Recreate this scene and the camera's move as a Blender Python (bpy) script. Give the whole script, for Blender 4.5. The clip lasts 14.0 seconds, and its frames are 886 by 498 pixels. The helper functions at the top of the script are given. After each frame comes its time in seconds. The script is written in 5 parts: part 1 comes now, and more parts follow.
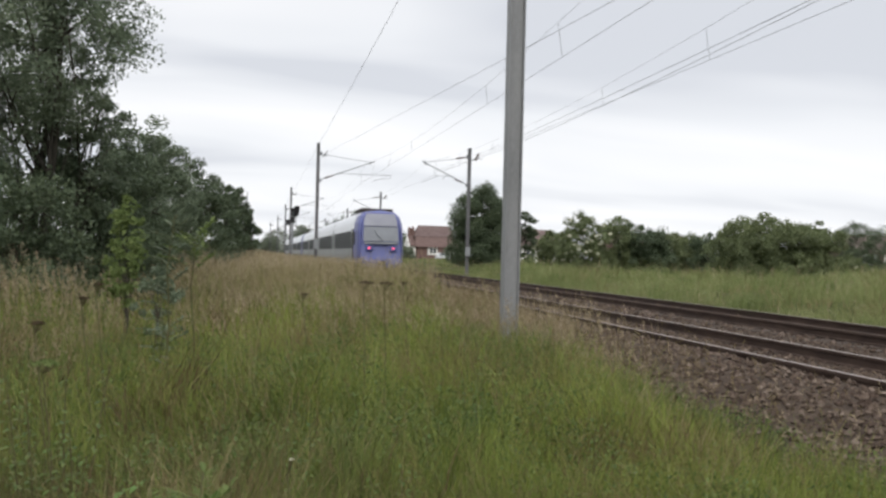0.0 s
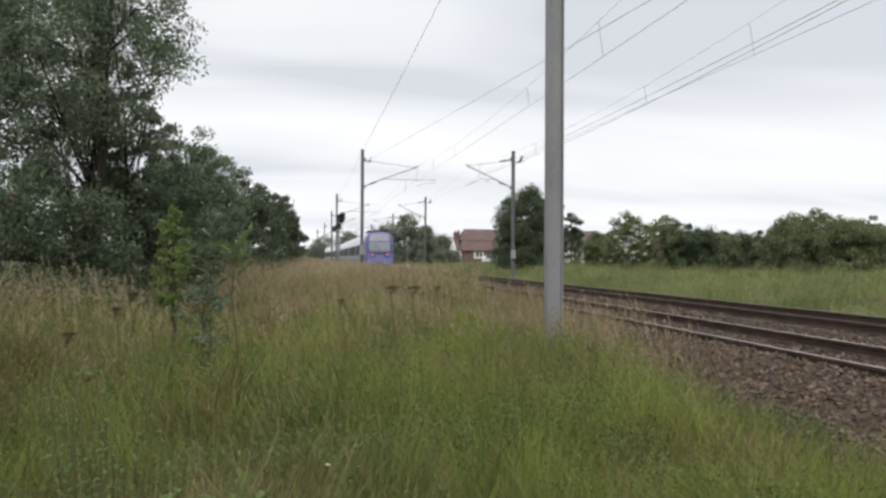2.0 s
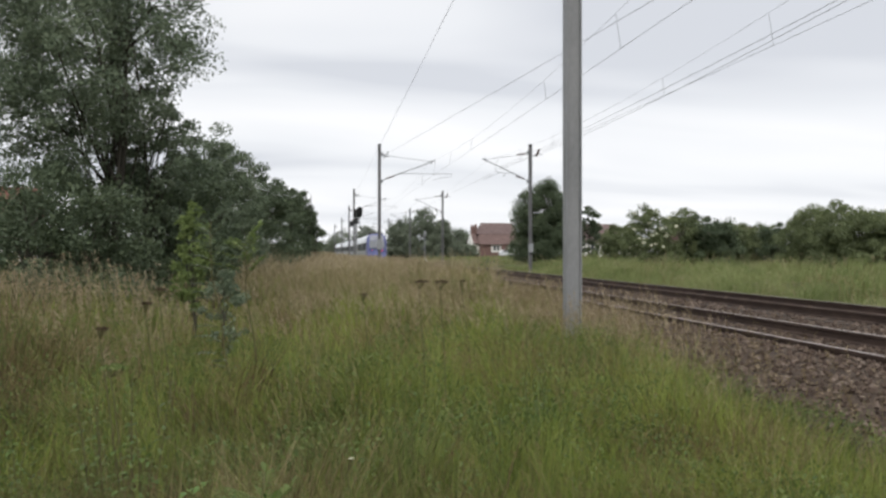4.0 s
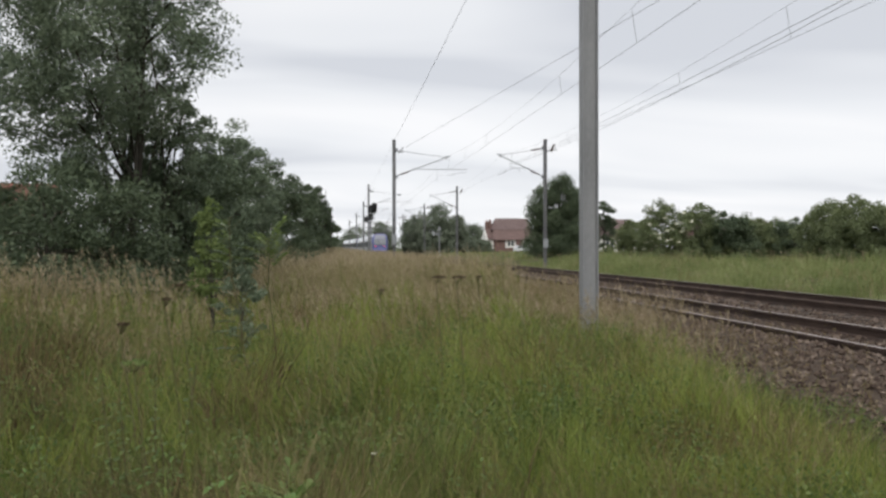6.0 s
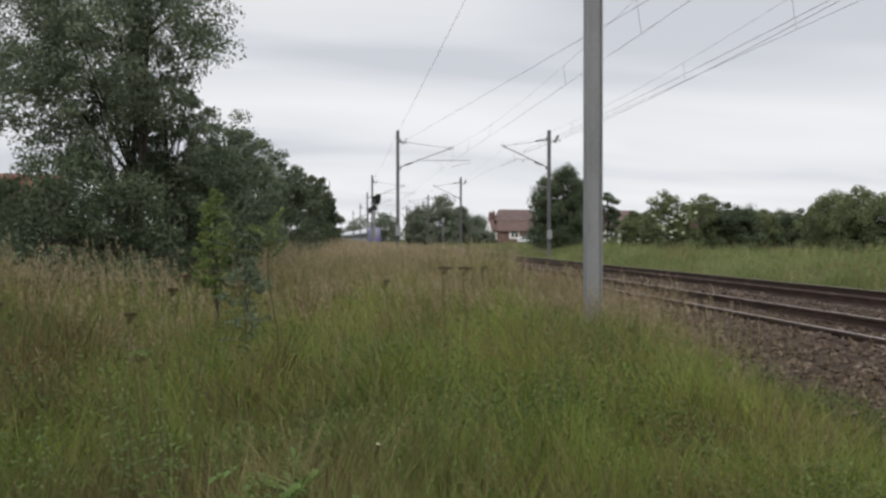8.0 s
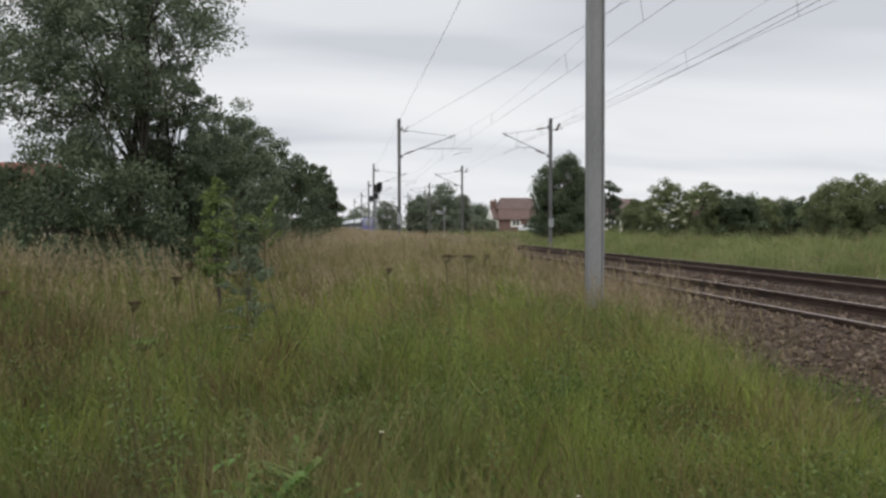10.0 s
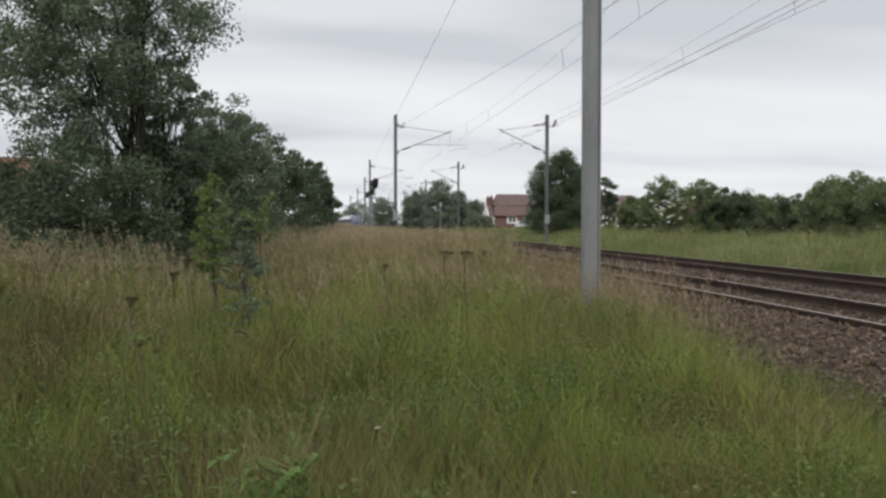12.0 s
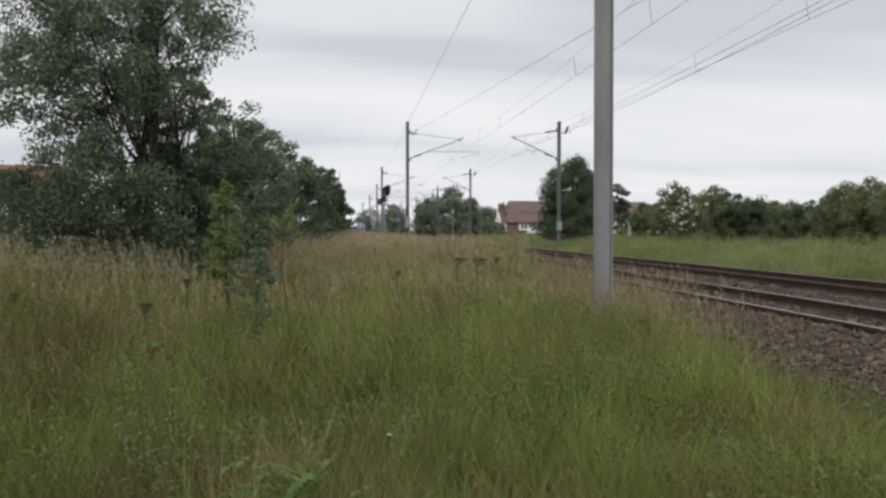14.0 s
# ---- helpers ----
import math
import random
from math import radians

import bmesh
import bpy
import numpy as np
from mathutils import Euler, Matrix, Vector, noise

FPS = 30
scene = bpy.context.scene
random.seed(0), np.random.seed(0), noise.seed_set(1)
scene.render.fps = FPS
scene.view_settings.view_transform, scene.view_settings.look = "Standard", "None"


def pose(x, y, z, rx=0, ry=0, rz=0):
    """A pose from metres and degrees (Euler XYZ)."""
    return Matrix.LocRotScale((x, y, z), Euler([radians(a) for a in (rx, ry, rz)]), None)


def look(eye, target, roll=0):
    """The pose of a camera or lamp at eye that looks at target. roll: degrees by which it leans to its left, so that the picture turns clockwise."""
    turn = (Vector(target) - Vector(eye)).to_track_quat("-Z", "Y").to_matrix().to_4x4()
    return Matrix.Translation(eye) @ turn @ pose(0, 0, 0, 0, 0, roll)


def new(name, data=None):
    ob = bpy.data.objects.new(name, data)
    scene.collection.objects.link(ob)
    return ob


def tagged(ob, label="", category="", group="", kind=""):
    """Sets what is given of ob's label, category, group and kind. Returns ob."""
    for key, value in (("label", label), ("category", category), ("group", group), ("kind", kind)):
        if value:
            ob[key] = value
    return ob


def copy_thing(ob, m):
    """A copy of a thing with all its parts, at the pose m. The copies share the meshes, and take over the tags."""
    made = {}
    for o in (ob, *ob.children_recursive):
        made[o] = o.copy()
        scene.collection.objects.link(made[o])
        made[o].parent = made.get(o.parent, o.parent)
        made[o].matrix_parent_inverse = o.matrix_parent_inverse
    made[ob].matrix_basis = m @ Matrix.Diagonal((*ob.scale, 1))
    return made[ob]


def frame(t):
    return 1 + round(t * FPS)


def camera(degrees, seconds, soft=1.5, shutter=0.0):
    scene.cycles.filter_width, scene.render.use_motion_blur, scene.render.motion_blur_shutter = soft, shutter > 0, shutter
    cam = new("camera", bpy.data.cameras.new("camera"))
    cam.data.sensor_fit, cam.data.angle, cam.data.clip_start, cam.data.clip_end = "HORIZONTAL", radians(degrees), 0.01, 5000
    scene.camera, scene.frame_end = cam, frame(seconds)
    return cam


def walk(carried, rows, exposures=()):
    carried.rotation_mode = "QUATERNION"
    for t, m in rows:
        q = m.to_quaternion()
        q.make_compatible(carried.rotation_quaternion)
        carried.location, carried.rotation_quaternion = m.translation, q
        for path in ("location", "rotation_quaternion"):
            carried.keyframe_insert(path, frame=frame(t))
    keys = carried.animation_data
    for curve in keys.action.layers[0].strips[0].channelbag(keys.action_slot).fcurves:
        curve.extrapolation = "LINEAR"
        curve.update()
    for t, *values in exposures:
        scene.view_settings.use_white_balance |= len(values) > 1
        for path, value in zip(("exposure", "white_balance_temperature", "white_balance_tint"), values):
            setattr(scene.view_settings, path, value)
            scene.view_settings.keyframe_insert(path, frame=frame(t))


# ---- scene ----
# One lens for the whole shot; the camera is held by hand beside the line and turns a little.
# y runs along the track, x to the right, z = 0 is the top of the rails.
EYE = 1.18
cam = camera(52.2, 14.0, soft=2.7)
walk(cam, [
    (0, pose(0.0, 0, EYE, 90.42, -1.47, -11.41)),
    (0.5, pose(0.03, 0, EYE, 90.85, -1.49, -9.76)),
    (1, pose(0.05, 0, EYE, 91.03, -0.47, -9.02)),
    (1.5, pose(0.06, 0, EYE, 91.08, -0.20, -8.95)),
    (2, pose(0.06, 0, EYE, 90.61, -0.33, -8.47)),
    (2.5, pose(0.05, 0, EYE, 90.37, -0.34, -8.38)),
    (3, pose(0.045, 0, EYE, 90.31, -0.25, -8.11)),
    (5.5, pose(0.02, 0, EYE, 90.07, 0.14, -6.58)),
    (6, pose(0.01, 0, EYE, 89.95, 0.07, -6.48)),
    (6.5, pose(0.01, 0, EYE, 89.76, 0.01, -6.38)),
    (7, pose(0.01, 0, EYE, 89.66, 0.00, -6.28)),
    (9.5, pose(0.0, 0, EYE, 88.81, 0.08, -6.21)),
    (10, pose(0.0, 0, EYE, 88.65, 0.09, -6.16)),
    (10.5, pose(0.0, 0, EYE, 88.58, -0.12, -6.18)),
    (11, pose(0.0, 0, EYE, 88.50, -0.10, -6.22)),
    (11.5, pose(0.0, 0, EYE, 88.39, -0.01, -6.27)),
    (12, pose(0.0, 0, EYE, 88.41, -0.05, -6.40)),
    (12.5, pose(0.0, 0, EYE, 88.55, -0.00, -6.27)),
    (13, pose(0.0, 0, EYE, 88.53, -0.21, -5.98)),
    (13.5, pose(0.0, 0, EYE, 88.83, -0.12, -5.69)),
    (14, pose(0.0, 0, EYE, 88.84, 0.00, -5.64)),
], exposures=[(0, 0.36), (3, 0.35), (5.5, 0.31), (6.2, 0.26), (7, 0.17), (9.5, 0.14), (14, 0.13)])

# ---------------------------------------------------------------- light
world = bpy.data.worlds.new("overcast_sky")
scene.world = world
world.use_nodes = True


def build_sky():
    nt = world.node_tree
    n, l = nt.nodes, nt.links
    n.clear()
    out = n.new("ShaderNodeOutputWorld")
    sky = n.new("ShaderNodeTexSky")
    sky.sky_type, sky.sun_disc = "NISHITA", False
    sky.sun_elevation, sky.sun_rotation = radians(48), radians(200)
    sky.dust_density, sky.air_density = 3.0, 1.0
    sky_bg = n.new("ShaderNodeBackground")
    sky_bg.inputs["Strength"].default_value = 0.08
    l.new(sky.outputs["Color"], sky_bg.inputs["Color"])
    # cloud sheet: directions projected on a flat layer overhead
    tc = n.new("ShaderNodeTexCoord")
    sep = n.new("ShaderNodeSeparateXYZ")
    l.new(tc.outputs["Generated"], sep.inputs[0])
    up = n.new("ShaderNodeMath")
    up.operation = "MAXIMUM"
    up.inputs[1].default_value = 0.0
    l.new(sep.outputs["Z"], up.inputs[0])
    den = n.new("ShaderNodeMath")
    den.operation = "ADD"
    den.inputs[1].default_value = 0.22
    l.new(up.outputs[0], den.inputs[0])
    div = n.new("ShaderNodeVectorMath")
    div.operation = "DIVIDE"
    comb = n.new("ShaderNodeCombineXYZ")
    for k in range(3):
        l.new(den.outputs[0], comb.inputs[k])
    l.new(tc.outputs["Generated"], div.inputs[0])
    l.new(comb.outputs[0], div.inputs[1])
    mp = n.new("ShaderNodeMapping")
    mp.inputs["Scale"].default_value = (0.38, 1.0, 0.0)
    mp.inputs["Location"].default_value = (5.3, 2.6, 0.0)
    l.new(div.outputs[0], mp.inputs["Vector"])
    no = n.new("ShaderNodeTexNoise")
    no.inputs["Scale"].default_value = 1.5
    no.inputs["Detail"].default_value = 3.0
    no.inputs["Roughness"].default_value = 0.42
    no.inputs["Distortion"].default_value = 0.4
    l.new(mp.outputs[0], no.inputs["Vector"])
    ramp = n.new("ShaderNodeValToRGB")
    e = ramp.color_ramp.elements
    e[0].position, e[0].color = 0.38, (0.60, 0.62, 0.665, 1)
    e[1].position, e[1].color = 0.64, (0.835, 0.838, 0.855, 1)
    mid = e.new(0.50)
    mid.color = (0.745, 0.76, 0.79, 1)
    l.new(no.outputs["Fac"], ramp.inputs["Fac"])
    # an overcast sky is brighter overhead than at the horizon
    # and thins to a paler strip above the horizon
    high = n.new("ShaderNodeMapRange")
    high.inputs["From Min"].default_value, high.inputs["From Max"].default_value = 0.35, 0.95
    high.inputs["To Min"].default_value, high.inputs["To Max"].default_value = 0.95, 1.85
    l.new(up.outputs[0], high.inputs["Value"])
    low = n.new("ShaderNodeMapRange")
    low.interpolation_type = "SMOOTHSTEP"
    low.inputs["From Min"].default_value, low.inputs["From Max"].default_value = 0.02, 0.24
    low.inputs["To Min"].default_value, low.inputs["To Max"].default_value = 0.07, 0.0
    l.new(up.outputs[0], low.inputs["Value"])
    gain = n.new("ShaderNodeMath")
    gain.operation = "ADD"
    l.new(high.outputs[0], gain.inputs[0])
    l.new(low.outputs[0], gain.inputs[1])
    cloud = n.new("ShaderNodeBackground")
    l.new(ramp.outputs["Color"], cloud.inputs["Color"])
    l.new(gain.outputs[0], cloud.inputs["Strength"])
    mix = n.new("ShaderNodeMixShader")
    mix.inputs["Fac"].default_value = 0.94
    l.new(sky_bg.outputs[0], mix.inputs[1])
    l.new(cloud.outputs[0], mix.inputs[2])
    l.new(mix.outputs[0], out.inputs["Surface"])


build_sky()
sun_data = bpy.data.lights.new("sun", "SUN")
sun_data.energy, sun_data.angle, sun_data.color = 1.4, radians(40), (1.0, 0.96, 0.9)
sun = new("sun", sun_data)
sun.matrix_world = look((-20, -40, 60), (0, 20, 0))


# ---------------------------------------------------------------- materials
def material(name, ramp, rough=0.8, metal=0.0, scale=8.0, fine=60.0, bump=0.2, bump_dist=0.01, by="noise",
             translucent=0.0, specular=0.3, stretch=(1, 1, 1), emit=None, spread=0.5):
    """Procedural surface: colours of ramp chosen by coarse and fine noise, by object or by island."""
    m = bpy.data.materials.new(name)
    m.use_nodes = True
    nt = m.node_tree
    n, l = nt.nodes, nt.links
    p = n["Principled BSDF"]
    tc = n.new("ShaderNodeTexCoord")
    mp = n.new("ShaderNodeMapping")
    mp.inputs["Scale"].default_value = stretch
    l.new(tc.outputs["Object"], mp.inputs["Vector"])
    coarse = n.new("ShaderNodeTexNoise")
    coarse.inputs["Scale"].default_value = scale
    coarse.inputs["Detail"].default_value = 5.0
    l.new(mp.outputs[0], coarse.inputs["Vector"])
    grain = n.new("ShaderNodeTexNoise")
    grain.inputs["Scale"].default_value = fine
    grain.inputs["Detail"].default_value = 3.0
    l.new(mp.outputs[0], grain.inputs["Vector"])
    mixv = n.new("ShaderNodeMix")
    mixv.data_type = "FLOAT"
    mixv.inputs["Factor"].default_value = 0.35
    l.new(coarse.outputs["Fac"], mixv.inputs["A"])
    l.new(grain.outputs["Fac"], mixv.inputs["B"])
    value = mixv.outputs["Result"]
    if by != "noise":
        if by == "island":
            r = n.new("ShaderNodeNewGeometry").outputs["Random Per Island"]
        else:
            r = n.new("ShaderNodeObjectInfo").outputs["Random"]
        m2 = n.new("ShaderNodeMix")
        m2.data_type = "FLOAT"
        m2.inputs["Factor"].default_value = spread
        stretch_n = n.new("ShaderNodeMapRange")
        stretch_n.inputs["From Min"].default_value, stretch_n.inputs["From Max"].default_value = 0.3, 0.7
        l.new(value, stretch_n.inputs["Value"])
        l.new(stretch_n.outputs[0], m2.inputs["A"])
        l.new(r, m2.inputs["B"])
        value = m2.outputs["Result"]
    cr = n.new("ShaderNodeValToRGB")
    e = cr.color_ramp.elements
    lo, hi = (0.32, 0.68) if by == "noise" else (0.1, 0.9)
    e[0].position, e[1].position = lo, hi
    e[0].color, e[1].color = (*ramp[0], 1), (*ramp[-1], 1)
    for i, c in enumerate(ramp[1:-1], 1):
        k = e.new(lo + (hi - lo) * i / (len(ramp) - 1))
        k.color = (*c, 1)
    l.new(value, cr.inputs["Fac"])
    l.new(cr.outputs["Color"], p.inputs["Base Color"])
    p.inputs["Roughness"].default_value = rough
    p.inputs["Metallic"].default_value = metal
    p.inputs["Specular IOR Level"].default_value = specular
    if bump:
        b = n.new("ShaderNodeBump")
        b.inputs["Strength"].default_value = bump
        b.inputs["Distance"].default_value = bump_dist
        l.new(mixv.outputs["Result"], b.inputs["Height"])
        l.new(b.outputs[0], p.inputs["Normal"])
    if emit:
        p.inputs["Emission Color"].default_value = (*emit[0], 1)
        p.inputs["Emission Strength"].default_value = emit[1]
    if translucent:
        out = n["Material Output"]
        tr = n.new("ShaderNodeBsdfTranslucent")
        l.new(cr.outputs["Color"], tr.inputs["Color"])
        ms = n.new("ShaderNodeMixShader")
        ms.inputs["Fac"].default_value = translucent
        l.new(p.outputs[0], ms.inputs[1])
        l.new(tr.outputs[0], ms.inputs[2])
        l.new(ms.outputs[0], out.inputs["Surface"])
    return m


M_SOIL = material("field_soil", [(0.035, 0.036, 0.016), (0.055, 0.058, 0.022), (0.085, 0.075, 0.035)], 1.0, scale=0.35, fine=6, bump=0.6, bump_dist=0.08, specular=0.1)
# The darkest tones put the shade of gaps between tussocks into the blades.
M_GRASS = material("meadow_grass", [(0.022, 0.036, 0.009), (0.07, 0.10, 0.021), (0.15, 0.18, 0.04), (0.225, 0.21, 0.07)], 0.7, scale=0.45, fine=3, bump=0, by="island", translucent=0.3, spread=0.32)
M_GRASS_FRESH = material("fresh_grass", [(0.08, 0.118, 0.021), (0.168, 0.21, 0.042), (0.275, 0.30, 0.07)], 0.65, scale=0.5, fine=3, bump=0, by="island", translucent=0.3)
M_VERGE = material("verge_grass", [(0.085, 0.11, 0.036), (0.145, 0.18, 0.062), (0.20, 0.23, 0.088), (0.27, 0.265, 0.125)], 0.7, scale=0.22, fine=1.4, bump=0, by="island", translucent=0.3, spread=0.22)
M_SORREL = material("brown_meadow_stalks", [(0.04, 0.029, 0.013), (0.095, 0.066, 0.03), (0.175, 0.125, 0.06)], 0.85, scale=0.7, fine=4, bump=0, by="island", translucent=0.2)
M_STRAW = material("dry_grass", [(0.13, 0.11, 0.05), (0.225, 0.195, 0.095), (0.335, 0.29, 0.155)], 0.85, scale=0.5, fine=4, bump=0, by="island", translucent=0.35)
M_SEED = material("seed_heads", [(0.21, 0.165, 0.10), (0.315, 0.255, 0.165), (0.44, 0.37, 0.25)], 0.9, scale=0.4, fine=4, bump=0, by="island", translucent=0.3)
M_SEED_NEAR = material("brown_seed_heads", [(0.095, 0.07, 0.03), (0.16, 0.125, 0.056), (0.235, 0.19, 0.09)], 0.9, scale=0.8, fine=4, bump=0, by="island", translucent=0.25)
M_LEAF = material("willow_leaves", [(0.085, 0.115, 0.075), (0.125, 0.16, 0.10), (0.185, 0.22, 0.14)], 0.6, scale=0.6, fine=4, bump=0, by="island", translucent=0.25)
# Dark tone: part of the thicket's deep shade sits in this leaf colour.
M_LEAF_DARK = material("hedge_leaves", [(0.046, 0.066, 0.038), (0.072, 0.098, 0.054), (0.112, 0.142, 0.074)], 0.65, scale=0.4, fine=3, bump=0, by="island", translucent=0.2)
M_LEAF_MID = material("bush_leaves", [(0.085, 0.108, 0.052), (0.125, 0.152, 0.07), (0.175, 0.20, 0.09)], 0.65, scale=0.3, fine=3, bump=0, by="island", translucent=0.25)
# The air holds no haze; distance haze is mixed into these pale tones.
M_LEAF_HAZED = material("hazed_far_foliage", [(0.10, 0.125, 0.09), (0.14, 0.165, 0.115), (0.18, 0.205, 0.145)], 0.75, scale=0.2, fine=2, bump=0, by="island", translucent=0.2)
M_LEAF_LIGHT = material("sapling_leaves", [(0.10, 0.14, 0.048), (0.145, 0.19, 0.066), (0.20, 0.245, 0.092)], 0.8, specular=0.12, scale=3, fine=20, bump=0, by="island", translucent=0.35)
M_FLOWER = material("cream_blossom", [(0.55, 0.55, 0.40), (0.75, 0.74, 0.6)], 0.8, scale=5, fine=30, bump=0, by="island", translucent=0.2)
M_BARK = material("bark", [(0.028, 0.025, 0.02), (0.05, 0.045, 0.036), (0.08, 0.072, 0.06)], 0.95, scale=3, fine=25, bump=0.8, bump_dist=0.02, stretch=(1, 1, 0.3), specular=0.15)
M_STEM = material("weed_stem", [(0.05, 0.045, 0.02), (0.09, 0.08, 0.035), (0.10, 0.12, 0.04)], 0.8, scale=6, fine=40, bump=0.1)
M_UMBEL = material("dry_umbel", [(0.06, 0.044, 0.026), (0.12, 0.088, 0.052)], 0.9, scale=9, fine=60, bump=0.2, by="island")
M_BALLAST = material("ballast_bed", [(0.026, 0.019, 0.014), (0.052, 0.038, 0.028), (0.09, 0.067, 0.05)], 0.95, scale=5, fine=28, bump=1.0, bump_dist=0.04, specular=0.15)
M_STONE = material("ballast_stone", [(0.03, 0.021, 0.016), (0.055, 0.038, 0.029), (0.10, 0.074, 0.057), (0.21, 0.168, 0.138)], 0.9, scale=6, fine=40, bump=0.3, by="island", specular=0.2)
M_SLEEPER = material("tarred_wood", [(0.025, 0.019, 0.015), (0.045, 0.034, 0.027), (0.075, 0.058, 0.047)], 0.85, scale=4, fine=50, bump=0.5, stretch=(0.3, 3, 1))
M_RUST = material("rusty_steel", [(0.03, 0.02, 0.016), (0.052, 0.034, 0.026), (0.08, 0.054, 0.042)], 0.85, metal=0.2, scale=5, fine=60, bump=0.3, stretch=(1, 0.3, 1))
M_RAILTOP = material("worn_rail_head", [(0.25, 0.215, 0.20), (0.36, 0.32, 0.30)], 0.5, metal=0.3, scale=3, fine=40, bump=0.05, stretch=(1, 0.1, 1))
M_MAST = material("galvanised_mast", [(0.20, 0.205, 0.21), (0.25, 0.255, 0.26), (0.295, 0.30, 0.305)], 0.7, metal=0.15, scale=1.6, fine=35, bump=0.1, stretch=(1, 1, 0.35))
M_MAST_DARK = material("dark_grey_mast", [(0.10, 0.10, 0.105), (0.135, 0.135, 0.14), (0.175, 0.175, 0.175)], 0.75, metal=0.1, scale=1.6, fine=35, bump=0.1, stretch=(1, 1, 0.35))
M_GALV = material("galvanised_tube", [(0.16, 0.17, 0.18), (0.25, 0.26, 0.27)], 0.6, metal=0.3, scale=6, fine=50, bump=0.1)
M_WIRE = material("weathered_wire", [(0.12, 0.125, 0.13), (0.19, 0.195, 0.2)], 0.6, metal=0.4, scale=2, fine=20, bump=0)
M_INSUL = material("brown_insulator", [(0.05, 0.03, 0.025), (0.09, 0.055, 0.045)], 0.3, scale=8, fine=40, bump=0)
M_BLACK = material("black_paint", [(0.012, 0.012, 0.013), (0.03, 0.03, 0.03)], 0.6, scale=5, fine=40, bump=0.1)
M_PLATE = material("pale_plate", [(0.19, 0.20, 0.21), (0.26, 0.27, 0.28)], 0.6, scale=5, fine=40, bump=0.05)
M_BLUE = material("train_blue", [(0.07, 0.08, 0.225), (0.09, 0.105, 0.27)], 0.4, scale=1.2, fine=18, bump=0.02, specular=0.5)
M_SILVER = material("train_silver", [(0.17, 0.185, 0.185), (0.26, 0.275, 0.275)], 0.45, metal=0.25, scale=0.8, fine=14, bump=0.02, specular=0.5)
M_ROOF = material("train_roof", [(0.50, 0.52, 0.55), (0.66, 0.68, 0.70)], 0.35, metal=0.1, scale=0.7, fine=12, bump=0.02, specular=0.5)
M_CABTOP = material("train_cab_panel", [(0.19, 0.195, 0.235), (0.25, 0.26, 0.30)], 0.4, scale=1.0, fine=15, bump=0.02)
M_WINDOW = material("train_window", [(0.02, 0.024, 0.026), (0.05, 0.055, 0.055)], 0.55, scale=0.8, fine=6, bump=0, specular=0.08)
# Grey base paints the light the glass reflects; the trim band shares it.
M_SCREEN = material("windscreen", [(0.15, 0.16, 0.18), (0.21, 0.225, 0.245)], 0.35, scale=0.9, fine=8, bump=0, specular=0.15)
M_UNDER = material("underframe", [(0.025, 0.022, 0.02), (0.06, 0.052, 0.045)], 0.9, scale=3, fine=25, bump=0.3)
M_TAIL = material("tail_lamp", [(0.5, 0.03, 0.05), (0.6, 0.05, 0.07)], 0.3, scale=5, fine=30, bump=0, emit=((1.0, 0.12, 0.2), 1.0))
M_TILE = material("roof_tiles", [(0.085, 0.058, 0.055), (0.12, 0.085, 0.08), (0.155, 0.115, 0.108)], 0.9, scale=1.2, fine=9, bump=0.5, bump_dist=0.03, stretch=(1, 1, 3))
M_TILE_ORANGE = material("orange_roof_tiles", [(0.15, 0.06, 0.047), (0.205, 0.088, 0.068)], 0.9, scale=1.5, fine=12, bump=0.5, bump_dist=0.03)
M_BRICK = material("red_brick", [(0.125, 0.078, 0.068), (0.175, 0.108, 0.094)], 0.9, scale=2.5, fine=20, bump=0.3)
M_TILE_RED = material("dark_red_roof_tiles", [(0.095, 0.064, 0.058), (0.125, 0.084, 0.076), (0.16, 0.108, 0.098)], 0.9, scale=1.2, fine=9, bump=0.5, bump_dist=0.03, stretch=(1, 1, 3))
M_RENDER = material("white_render", [(0.62, 0.61, 0.58), (0.74, 0.73, 0.70)], 0.9, scale=0.8, fine=12, bump=0.1)
M_GLASS = material("house_window", [(0.03, 0.035, 0.04), (0.07, 0.075, 0.08)], 0.1, scale=2, fine=10, bump=0, specular=0.6)
M_CAR = material("pale_car_paint", [(0.5, 0.52, 0.54), (0.62, 0.64, 0.66)], 0.3, scale=2, fine=20, bump=0, specular=0.5)


